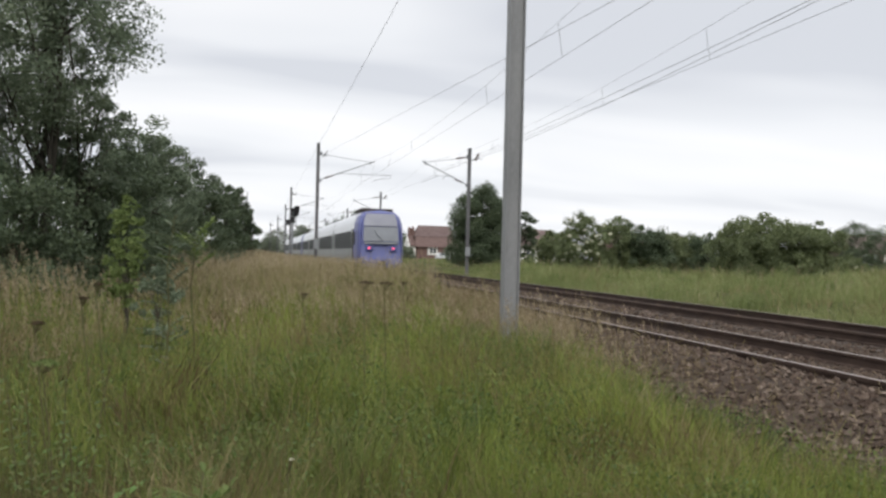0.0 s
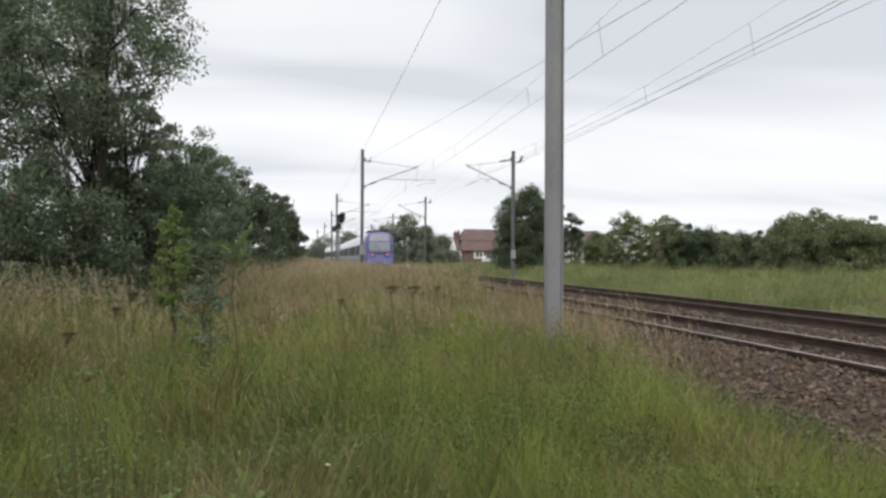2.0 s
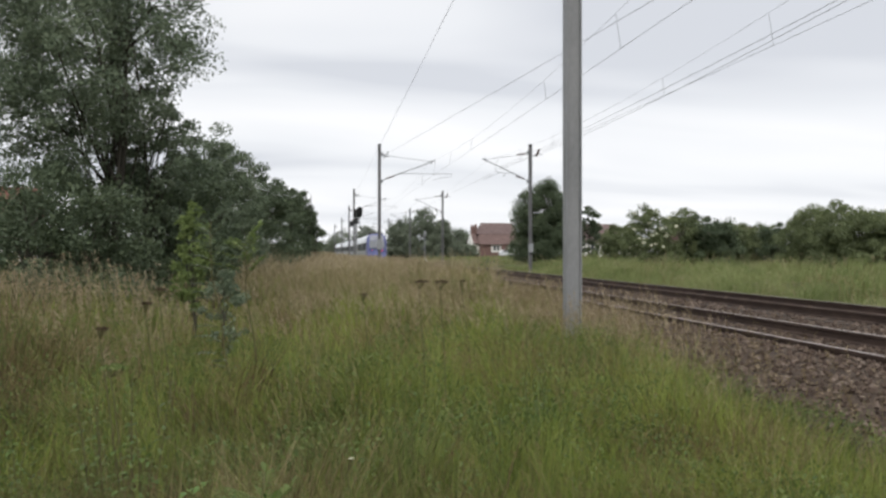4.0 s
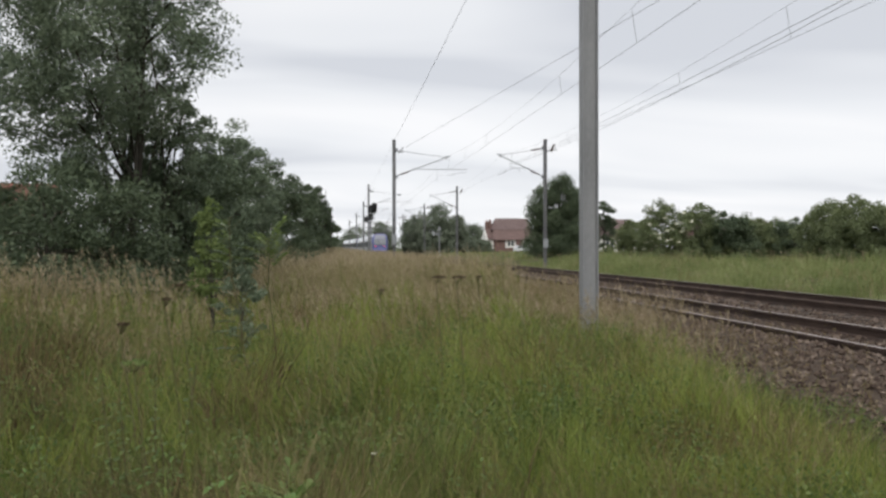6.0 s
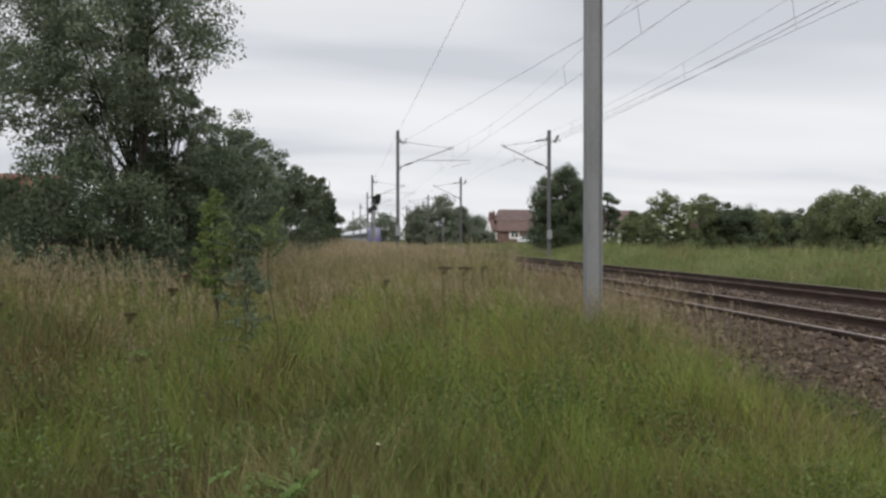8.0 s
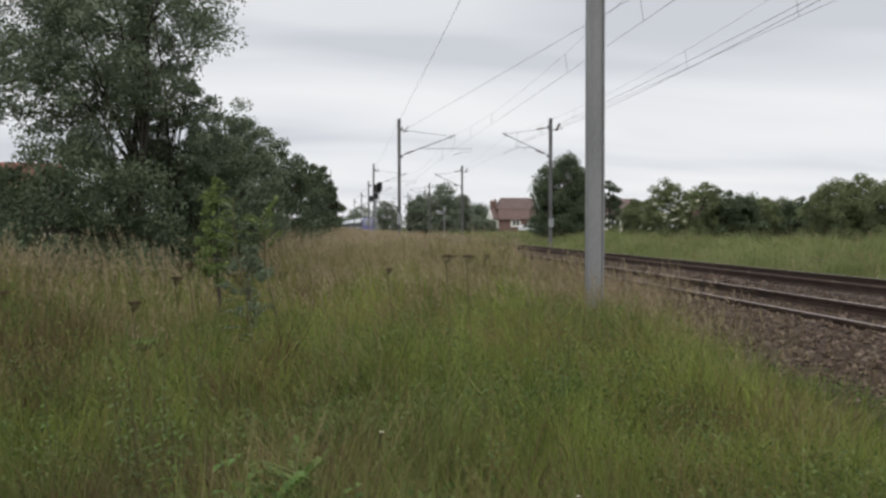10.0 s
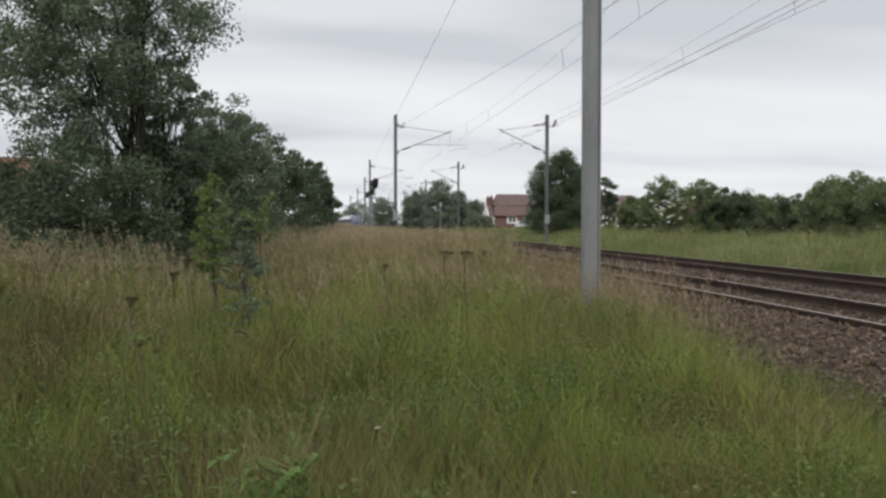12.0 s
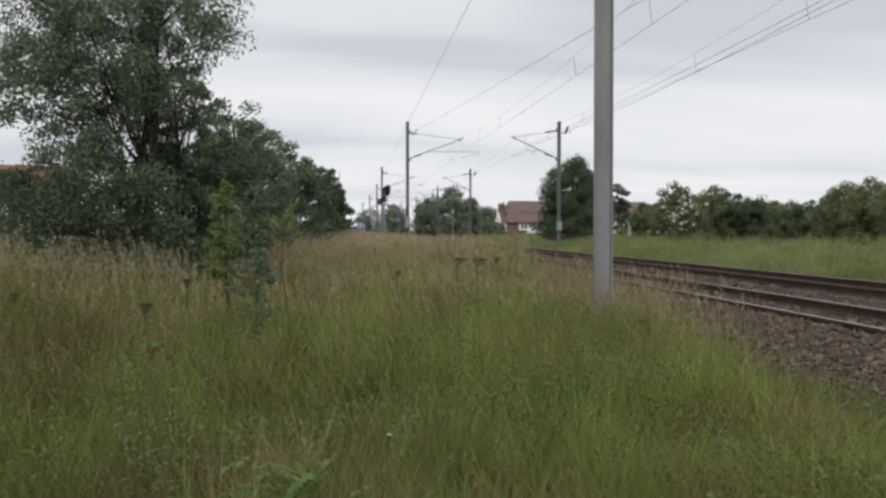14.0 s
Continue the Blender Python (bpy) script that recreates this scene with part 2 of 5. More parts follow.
# ---------------------------------------------------------------- mesh helpers
def np_mesh(name, verts, quads=None, tris=None, mats=(), mat_index=None, smooth=False):
    """A mesh from numpy arrays of corners and faces."""
    me = bpy.data.meshes.new(name)
    verts = np.asarray(verts, dtype=np.float32).reshape(-1, 3)
    loops, sizes = [], []
    if quads is not None and len(quads):
        loops.append(np.asarray(quads, dtype=np.int32).ravel())
        sizes.append(np.full(len(quads), 4, dtype=np.int32))
    if tris is not None and len(tris):
        loops.append(np.asarray(tris, dtype=np.int32).ravel())
        sizes.append(np.full(len(tris), 3, dtype=np.int32))
    loops, sizes = np.concatenate(loops), np.concatenate(sizes)
    me.vertices.add(len(verts))
    me.vertices.foreach_set("co", verts.ravel())
    me.loops.add(len(loops))
    me.loops.foreach_set("vertex_index", loops)
    me.polygons.add(len(sizes))
    starts = np.concatenate([[0], np.cumsum(sizes)[:-1]]).astype(np.int32)
    me.polygons.foreach_set("loop_start", starts)
    me.polygons.foreach_set("loop_total", sizes)
    if mat_index is not None:
        me.polygons.foreach_set("material_index", np.asarray(mat_index, dtype=np.int32))
    me.polygons.foreach_set("use_smooth", np.full(len(sizes), smooth))
    for m in mats:
        me.materials.append(m)
    me.update(calc_edges=True)
    return me


def part(name, bm, mat, parent=None, label="", smooth=False):
    me = bpy.data.meshes.new(name)
    bmesh.ops.recalc_face_normals(bm, faces=bm.faces)
    bm.to_mesh(me)
    bm.free()
    me.materials.append(mat)
    for p in me.polygons:
        p.use_smooth = smooth
    ob = new(name, me)
    ob.parent = parent
    return tagged(ob, label)


def share(name, me, parent, m, label=""):
    ob = new(name, me)
    ob.parent = parent
    ob.matrix_local = m
    return tagged(ob, label)


def add_box(bm, x0, x1, y0, y1, z0, z1, bevel=0.0):
    r = bmesh.ops.create_cube(bm, size=1.0)
    for v in r["verts"]:
        v.co = Vector(((x0 + x1) / 2 + v.co.x * (x1 - x0), (y0 + y1) / 2 + v.co.y * (y1 - y0), (z0 + z1) / 2 + v.co.z * (z1 - z0)))
    if bevel:
        es = list({e for v in r["verts"] for e in v.link_edges})
        bmesh.ops.bevel(bm, geom=es, offset=bevel, segments=2, affect="EDGES", profile=0.5)
    return bm


def box(x0, x1, y0, y1, z0, z1, bevel=0.0):
    return add_box(bmesh.new(), x0, x1, y0, y1, z0, z1, bevel)


def tube_arrays(pts, radii, sides=6):
    """Corners and faces of a tapered tube along points."""
    pts = np.asarray(pts, dtype=float)
    radii = np.broadcast_to(np.asarray(radii, dtype=float), (len(pts),))
    d = np.gradient(pts, axis=0)
    d /= np.linalg.norm(d, axis=1)[:, None] + 1e-9
    ref = np.where(np.abs(d[:, 2:3]) > 0.9, np.array([[1.0, 0, 0]]), np.array([[0, 0, 1.0]]))
    a = np.cross(d, ref)
    a /= np.linalg.norm(a, axis=1)[:, None] + 1e-9
    b = np.cross(d, a)
    ang = np.arange(sides) * 2 * np.pi / sides
    ring = np.cos(ang)[None, :, None] * a[:, None, :] + np.sin(ang)[None, :, None] * b[:, None, :]
    v = (pts[:, None, :] + ring * radii[:, None, None]).reshape(-1, 3)
    q = []
    for i in range(len(pts) - 1):
        for k in range(sides):
            k2 = (k + 1) % sides
            q.append((i * sides + k, i * sides + k2, (i + 1) * sides + k2, (i + 1) * sides + k))
    return v, np.array(q)


def join_arrays(items):
    vs, qs, off = [], [], 0
    for v, q in items:
        vs.append(v)
        qs.append(q + off)
        off += len(v)
    return np.concatenate(vs), np.concatenate(qs)


def tube(name, pts, radii, mat, parent=None, sides=6, label=""):
    v, q = tube_arrays(pts, radii, sides)
    ob = new(name, np_mesh(name, v, q, mats=[mat], smooth=True))
    ob.parent = parent
    return tagged(ob, label)


def empty(name, m, label, category, group="", kind=""):
    ob = new(name)
    ob.matrix_world = m
    return tagged(ob, label, category, group, kind)


def smooth01(a, b, v):
    t = np.clip((v - a) / (b - a), 0, 1)
    return t * t * (3 - 2 * t)


def wave(x, y, k=1.0):
    """Smooth field of patches, about -1 to 1."""
    return (np.sin(0.31 * k * x + 0.17 * k * y + 1.3) + np.sin(-0.23 * k * x + 0.41 * k * y + 0.4)
            + np.sin(0.57 * k * x - 0.11 * k * y + 2.2) + np.sin(0.13 * k * x + 0.73 * k * y + 4.1)) / 4


CENTRE_A, CENTRE_B = 7.1, 10.8       # the two tracks


def bend(s):
    """How far the line has swung to the left at s metres along it."""
    return np.maximum(0, np.asarray(s, dtype=float) - 150) ** 2 / 5400


def field_edge(y):
    """Where the meadow gives way to the ballast shoulder."""
    return 3.75 + 0.03 * np.clip(y, 0, 16) + 0.45 * smooth01(8, 13, y) + 0.8 * smooth01(15.5, 23, y)


def ground_z(x, y):
    x = x + bend(y)
    z = -0.42 + 0.05 * wave(x, y, 1.2) + 0.03 * wave(x, y, 3.1)
    z = z + 0.30 * smooth01(-1.0, -7.0, x) * smooth01(3, 12, y)
    z = z + 0.55 * smooth01(13.2, 17.0, x) + 0.22 * smooth01(18, 40, x)
    z = z + (x < 9) * (0.42 * smooth01(13, 32, y) + 0.35 * smooth01(30, 62, y) * (1 - smooth01(-1, 3.5, x))) * (1 - 0.7 * smooth01(120, 260, y)) * (1 - 0.4 * smooth01(-2, -6, x))
    z = z + 0.16 * np.exp(-((x - 1.0) / 2.6) ** 2 - ((y - 8.5) / 3.5) ** 2)
    edge = field_edge(y)
    bed = smooth01(-0.3, 0.9, x - edge) * (1 - smooth01(12.9, 13.8, x))
    return z * (1 - bed) - 0.60 * bed


# ---------------------------------------------------------------- ground
def build_ground():
    xs = np.concatenate([-np.geomspace(2500, 42, 22), np.linspace(-40, 60, 201), np.geomspace(62, 2500, 22)])
    ys = np.concatenate([-np.geomspace(600, 12, 10), np.linspace(-10, 120, 196), np.geomspace(124, 3500, 40)])
    X, Y = np.meshgrid(xs, ys)
    Z = ground_z(X, Y)
    v = np.stack([X, Y, Z], -1).reshape(-1, 3)
    i, j = np.meshgrid(np.arange(len(ys) - 1), np.arange(len(xs) - 1), indexing="ij")
    a = (i * len(xs) + j).ravel()
    q = np.stack([a, a + 1, a + 1 + len(xs), a + len(xs)], -1)
    ob = new("ground", np_mesh("ground", v, q, mats=[M_SOIL], smooth=True))
    tagged(ob, "rough meadow soil beside the railway line", "ground", kind="structure")


build_ground()


# ---------------------------------------------------------------- railway
STATIONS = np.concatenate([np.arange(-30, 150, 10.0), np.arange(150, 520, 10.0)])


def sweep(profile, xc, s=STATIONS):
    """Corners and faces of an open profile of (x, z) drawn along the line at lateral offset xc."""
    pr = np.array(profile)
    v = np.zeros((len(s), len(pr), 3))
    v[:, :, 0] = (xc - bend(s))[:, None] + pr[None, :, 0]
    v[:, :, 1] = s[:, None]
    v[:, :, 2] = pr[None, :, 1]
    n = len(pr)
    i, j = np.meshgrid(np.arange(len(s) - 1), np.arange(n - 1), indexing="ij")
    a = (i * n + j).ravel()
    return v.reshape(-1, 3), np.stack([a, a + 1, a + 1 + n, a + n], -1)


def build_ballast():
    prof = [(-6.4, -0.80), (-5.0, -0.52), (-4.3, -0.36), (-3.7, -0.17), (-3.3, -0.10), (-2.72, -0.08), (-2.45, -0.17), (-0.9, -0.18), (0, -0.21), (0.6, -0.15), (3.3, -0.145), (3.7, -0.22), (4.3, -0.42), (6.0, -0.75)]
    s = np.concatenate([np.arange(-30, 60, 1.0), np.arange(60, 520, 10.0)])
    v, q = sweep(prof, (CENTRE_A + CENTRE_B) / 2, s)
    ob = new("ballast_bed", np_mesh("ballast_bed", v, q, mats=[M_BALLAST], smooth=True))
    tagged(ob, "dark brown crushed stone ballast bed under two tracks", "ballast", kind="structure")
    rng = np.random.default_rng(5)
    n = 44000
    y = np.where(rng.random(n) < 0.14, rng.uniform(-12, 4, n), 4 + 46 * rng.random(n) ** 1.9)
    x = 3.8 + 9.6 * rng.random(n) ** 1.5
    near_a = np.abs(np.abs(x - CENTRE_A) - 0.75) < 0.09
    near_b = np.abs(np.abs(x - CENTRE_B) - 0.75) < 0.09
    keep = ~(near_a | near_b)
    x, y = x[keep], y[keep]
    n = len(x)
    pz = np.interp(x - (CENTRE_A + CENTRE_B) / 2, [p[0] for p in prof], [p[1] for p in prof])
    size = rng.uniform(0.018, 0.05, n) * (1 + (y > 20) * 0.4)
    base = np.array([(1, 0, 0), (-1, 0, 0), (0, 1, 0), (0, -1, 0), (0, 0, 1), (0, 0, -1)], dtype=float)
    jit = base[None] * rng.uniform(0.55, 1.25, (n, 6, 1)) + rng.normal(0, 0.22, (n, 6, 3))
    yaw = rng.uniform(0, 6.28, n)
    c, sn = np.cos(yaw), np.sin(yaw)
    px = jit[:, :, 0] * c[:, None] - jit[:, :, 1] * sn[:, None]
    py = jit[:, :, 0] * sn[:, None] + jit[:, :, 1] * c[:, None]
    v = np.stack([px, py, jit[:, :, 2] * 0.9], -1) * size[:, None, None] + np.stack([x, y, pz + size * 0.3], -1)[:, None, :]
    f = np.array([(0, 2, 4), (2, 1, 4), (1, 3, 4), (3, 0, 4), (2, 0, 5), (1, 2, 5), (3, 1, 5), (0, 3, 5)])
    t = (np.arange(n)[:, None, None] * 6 + f[None]).reshape(-1, 3)
    ob = new("ballast_stones", np_mesh("ballast_stones", v.reshape(-1, 3), tris=t, mats=[M_STONE]))
    tagged(ob, "loose angular rust-stained ballast stones", "ballast", kind="stuff")


build_ballast()


def build_track(xc, lift, label):
    track = empty("railway_track", pose(0, 0, lift), label, "railway track", "parallel tracks")
    web = [(-0.068, -0.172), (-0.068, -0.16), (-0.012, -0.145), (-0.010, -0.05), (-0.034, -0.042), (-0.034, -0.006)]
    head = [(-0.034, -0.006), (-0.026, 0.0), (0.026, 0.0), (0.034, -0.006)]
    for side in (-0.75, 0.75):
        v, q = sweep(web + head[1:3] + [(-a, b) for a, b in web[::-1]], xc + side)
        top = np.zeros(len(q), dtype=int)
        k = np.arange(len(q)) % (len(web) * 2 + 1)
        # On the second track caught light is coloured in: right head pale, left rust-dark.
        top[k == 6] = 1 if side > 0 or lift == 0 else 0
        ob = new("rail", np_mesh("rail", v, q, mats=[M_RUST, M_RAILTOP], mat_index=top))
        ob.parent = track
        tagged(ob, "rusty steel rail with worn head")
    sl = box(-1.3, 1.3, -0.13, 0.13, -0.15, 0.0, 0.012)
    me = bpy.data.meshes.new("sleeper")
    sl.to_mesh(me)
    sl.free()
    me.materials.append(M_SLEEPER)
    rng = random.Random(int(xc * 10))
    for i in range(160):
        s = -6 + 0.6 * i
        share("sleeper", me, track, pose(xc + rng.uniform(-0.02, 0.02), s, -0.178 + rng.uniform(-0.012, 0.004), 0, 0, rng.uniform(-0.8, 0.8)))
    return track


build_track(CENTRE_A, 0.0, "near railway track with rusty rails on dark sleepers")
build_track(CENTRE_B, 0.05, "second railway track with rusty rails beside the hedge side")


# ---------------------------------------------------------------- catenary masts
MAST_H = 8.55


def build_mast(k, steel, label, mirrored=False):
    """H-section mast with a hinged cantilever reaching to +x; k scales the section."""
    mast = empty("catenary_mast", pose(0, 0, 0), label, "catenary mast", "catenary masts")
    bm = bmesh.new()
    half = [(0.0, -0.012), (0.137, -0.012), (0.137, -0.15), (0.155, -0.15), (0.155, 0.15), (0.137, 0.15), (0.137, 0.012), (0.0, 0.012)]
    outline = [(a * k, b * k) for a, b in half + [(-a, -b) for a, b in half if a > 0]]
    low = [bm.verts.new((a, b, -0.6)) for a, b in outline]
    high = [bm.verts.new((a, b, MAST_H)) for a, b in outline]
    for i in range(len(outline)):
        j = (i + 1) % len(outline)
        bm.faces.new((low[i], low[j], high[j], high[i]))
    bm.faces.new(high)
    part("mast", bm, steel, mast)
    part("foundation", box(-0.35, 0.35, -0.35, 0.35, -0.75, -0.38, 0.03), M_PLATE, mast, "concrete foundation block")
    part("mast_cap", box(-0.16 * k, 0.16 * k, -0.155 * k, 0.155 * k, MAST_H - 0.01, MAST_H + 0.015), steel, mast)
    tie, apex, reach = (7.88, 7.40, 3.62) if not mirrored else (7.98, 7.47, 3.12)
    tube("tie_tube", [(0.15, 0, tie), (reach * 0.4, 0, tie - 0.4 * (tie - apex) - 0.03), (reach, 0, apex)], 0.018, M_GALV, mast)
    tube("bracket_strut", [(0.12, 0, 6.02), (0.32, 0, 6.16), (reach + 0.2, 0, apex + 0.08)], 0.034, M_GALV, mast)
    tube("apex_clamp", [(reach - 0.06, 0, apex - 0.16), (reach, 0, apex + 0.12)], 0.035, M_GALV, mast)
    if mirrored:
        tube("registration_arm", [(1.1, 0, 6.60), (2.3, 0, 6.60)], 0.02, M_GALV, mast)
        tube("arm_drop", [(1.75, 0, 6.60), (1.75, 0, 6.42), (1.9, 0, 6.40)], 0.018, M_GALV, mast)
        tube("steady_arm", [(2.25, 0, 6.66), (2.35, 0, 6.5), (2.75, 0, 6.36), (3.3, 0, 6.1)], 0.016, M_GALV, mast)
        # feeder support on the outer face
        tube("feeder_bracket", [(-0.1, 0, 7.72), (-0.55, 0, 7.95)], 0.03, M_GALV, mast)
        pts = np.linspace((-0.42, 0, 7.75), (-0.62, 0, 8.22), 11)
        tube("insulator", pts, [0.05 if i % 2 else 0.1 for i in range(11)], M_INSUL, mast, 8, "ribbed brown insulator")
        tube("feeder_clamp", [(-0.5, 0, 7.9), (-0.85, 0, 7.86)], 0.03, M_GALV, mast)
    else:
        tube("registration_arm", [(1.32, 0, 6.57), (4.95, 0, 6.57)], 0.02, M_GALV, mast)
        tube("steady_arm", [(4.95, 0, 6.60), (4.95, 0, 6.36), (4.4, 0, 6.34), (3.65, 0, 6.12)], 0.015, M_GALV, mast)
        tube("arm_clamp", [(1.25, 0, 6.52), (1.42, 0, 6.62)], 0.04, M_GALV, mast)
        # anchored wire fittings beside the tie
        tube("anchor_plate", [(0.3, 0, 7.62), (0.62, 0, 8.08)], 0.035, M_GALV, mast)
        tube("anchor_link", [(0.14, 0, 7.78), (0.62, 0, 7.72)], 0.04, M_GALV, mast)
        tube("hanger_wire", [(2.95, 0, 6.57), (2.95, 0, 5.75)], 0.008, M_WIRE, mast)
    ends = (((0.22, 0, tie - 0.01), (0.3 * reach, 0, tie - 0.3 * (tie - apex) - 0.02)) if not mirrored else ((0.35, 0, tie - 0.06), (0.95, 0, tie - 0.16)),
            ((0.45, 0, 6.21), (1.0, 0, 6.40)))
    for a, b in ends[1:] if not mirrored else ends:
        pts = np.linspace(a, b, 13)
        tube("insulator", pts, [0.04 if i % 2 else 0.07 for i in range(13)], M_INSUL, mast, 8, "ribbed brown insulator")
    part("hinge_bracket", box(0.12, 0.24, -0.1, 0.1, tie - 0.12, tie + 0.12, 0.01), M_GALV, mast)
    part("hinge_bracket", box(0.12, 0.24, -0.1, 0.1, 5.92, 6.14, 0.01), M_GALV, mast)
    return mast


LEFT_X, RIGHT_X = 3.65, 13.85
first_mast = build_mast(0.8, M_MAST, "heavy pale grey H-section steel catenary mast standing in grass")
slim_mast = build_mast(0.68, M_MAST_DARK, "dark grey H-section steel catenary mast with cantilever")
far_mast = build_mast(0.68, M_MAST_DARK, "dark grey H-section steel catenary mast across the tracks", True)
MASTS_LEFT = [14.0, 61.5, 105.0, 143.0, 190.0, 235.0]
MASTS_RIGHT = [60.3, 107.0, 149.0, 195.0, 240.0]
first_mast.matrix_world = pose(LEFT_X + 0.28, MASTS_LEFT[0], 0)
slim_mast.matrix_world = pose(LEFT_X, MASTS_LEFT[1], 0)
plated = [slim_mast] + [copy_thing(slim_mast, pose(LEFT_X - float(bend(y)) - (0.38 if y == 105.0 else 0.0), y, 0)) for y in MASTS_LEFT[2:]]
far_mast.matrix_world = pose(RIGHT_X, MASTS_RIGHT[0], 0, 0, 0, 180)
facing = [far_mast] + [copy_thing(far_mast, pose(RIGHT_X - float(bend(y)), y, 0, 0, 0, 180)) for y in MASTS_RIGHT[1:]]
part("notice_plate", box(-0.17, 0.17, -0.185, -0.165, 1.4, 2.1, 0.005), M_PLATE, plated[0], "pale plain sheet on the mast")
part("notice_plate", box(-0.17, 0.17, 0.165, 0.185, 1.2, 1.8, 0.005), M_PLATE, facing[0], "pale plain sheet on the mast")


# ---------------------------------------------------------------- overhead wires
def span_points(x, y0, y1, z0, sag, n=14):
    t = np.linspace(0, 1, n)
    y = y0 + (y1 - y0) * t
    return np.stack([x - bend(y), y, z0 - 4 * sag * t * (1 - t)], -1)


def build_overhead(name, x, supports, label, contact_z=6.12, top_z=7.28, sag=0.75, r=0.0055):
    line = empty(name, pose(0, 0, 0), label, "overhead line", "overhead lines")
    tops, cont = [], []
    for k, (a, b) in enumerate(zip(supports[:-1], supports[1:])):
        stag = 0.18 if k % 2 else -0.18
        p = span_points(x, a, b, top_z, sag)
        tops.append(p[:-1])
        q = span_points(x, a, b, contact_z, 0.02)
        q[:, 0] += np.linspace(stag, -stag, len(q))
        cont.append(q[:-1])
        for i in range(2, 13, 2):
            if b < 70 and i != 6:
                tube("dropper", [p[i], q[i]], 0.006, M_WIRE, line, 4)
    tube("messenger_wire", np.concatenate(tops), r * 0.7, M_WIRE, line, 5)
    tube("contact_wire", np.concatenate(cont), r, M_WIRE, line, 5)
    return line


build_overhead("overhead_line", CENTRE_A - 0.05, [-34, 14, 61.5, 105, 143, 190, 235, 280], "near track contact and messenger wires with droppers", 6.17, 7.4)
build_overhead("overhead_line", CENTRE_B + 0.1, [-34, 14, 60.3, 107, 149, 195, 240, 285], "second track contact and messenger wires with droppers", 6.32, 7.5)


def build_single_wire(pts, label, r=0.007):
    ob = tube("feeder_wire", pts, r, M_WIRE, None, 5)
    tagged(ob, label, "wire", "single wires")


def along(x, ys, z, sag):
    return np.concatenate([span_points(x, a, b, z, sag)[:-1] for a, b in zip(ys[:-1], ys[1:])])


build_single_wire(along(LEFT_X, [-34, 14, 61.5, 105, 143, 190, 235], MAST_H - 0.08, 0.1), "thin earth wire along the mast tops beside the meadow")
build_single_wire(along(CENTRE_B + 0.25, [-34, 14, 60.3], 6.7, 0.45), "second messenger wire of an overlap span")
build_single_wire([(4.0, 61.5, 7.80), (7.75, 24.8, 7.45), (8.85, 14, 7.42), (12.0, -30, 7.5)], "anchored messenger wire crossing towards a mast")
build_single_wire(along(CENTRE_B, [-34, 14, 61], 6.6, 0.2), "second contact wire of an overlap span")


# ---------------------------------------------------------------- train
CAR_L = 18.2
SIDE = [(1.28, 0.32), (1.43, 0.62), (1.45, 1.2), (1.45, 2.55), (1.40, 3.05), (1.26, 3.45), (0.95, 3.74), (0.0, 3.85)]


def lofted(sections, mat, name, parent, label="", caps=True):
    bm = bmesh.new()
    rows = [[bm.verts.new(p) for p in s] for s in sections]
    n = len(rows[0])
    for a, b in zip(rows[:-1], rows[1:]):
        for i in range(n):
            bm.faces.new((a[i], a[(i + 1) % n], b[(i + 1) % n], b[i]))
    if caps:
        bm.faces.new(rows[0])
        bm.faces.new(rows[-1][::-1])
    return part(name, bm, mat, parent, label)


def section(y, scale_x=1.0, lo=0.32, hi=3.85, rake=0.0, shell=0.0):
    """Closed outline of the car body at y, with its top drawn back by rake."""
    pts = [(x, z) for x, z in SIDE]
    full = [(-x, z) for x, z in pts] + [(x, z) for x, z in pts[::-1] if x > 0]
    out = []
    for x, z in full:
        zz = min(max(z, lo), hi)
        out.append((x * scale_x + (shell if x > 0 else -shell if x < 0 else 0), y + rake * (max(0, zz - 1.5) / 2.35) ** 1.2, zz))
    return out


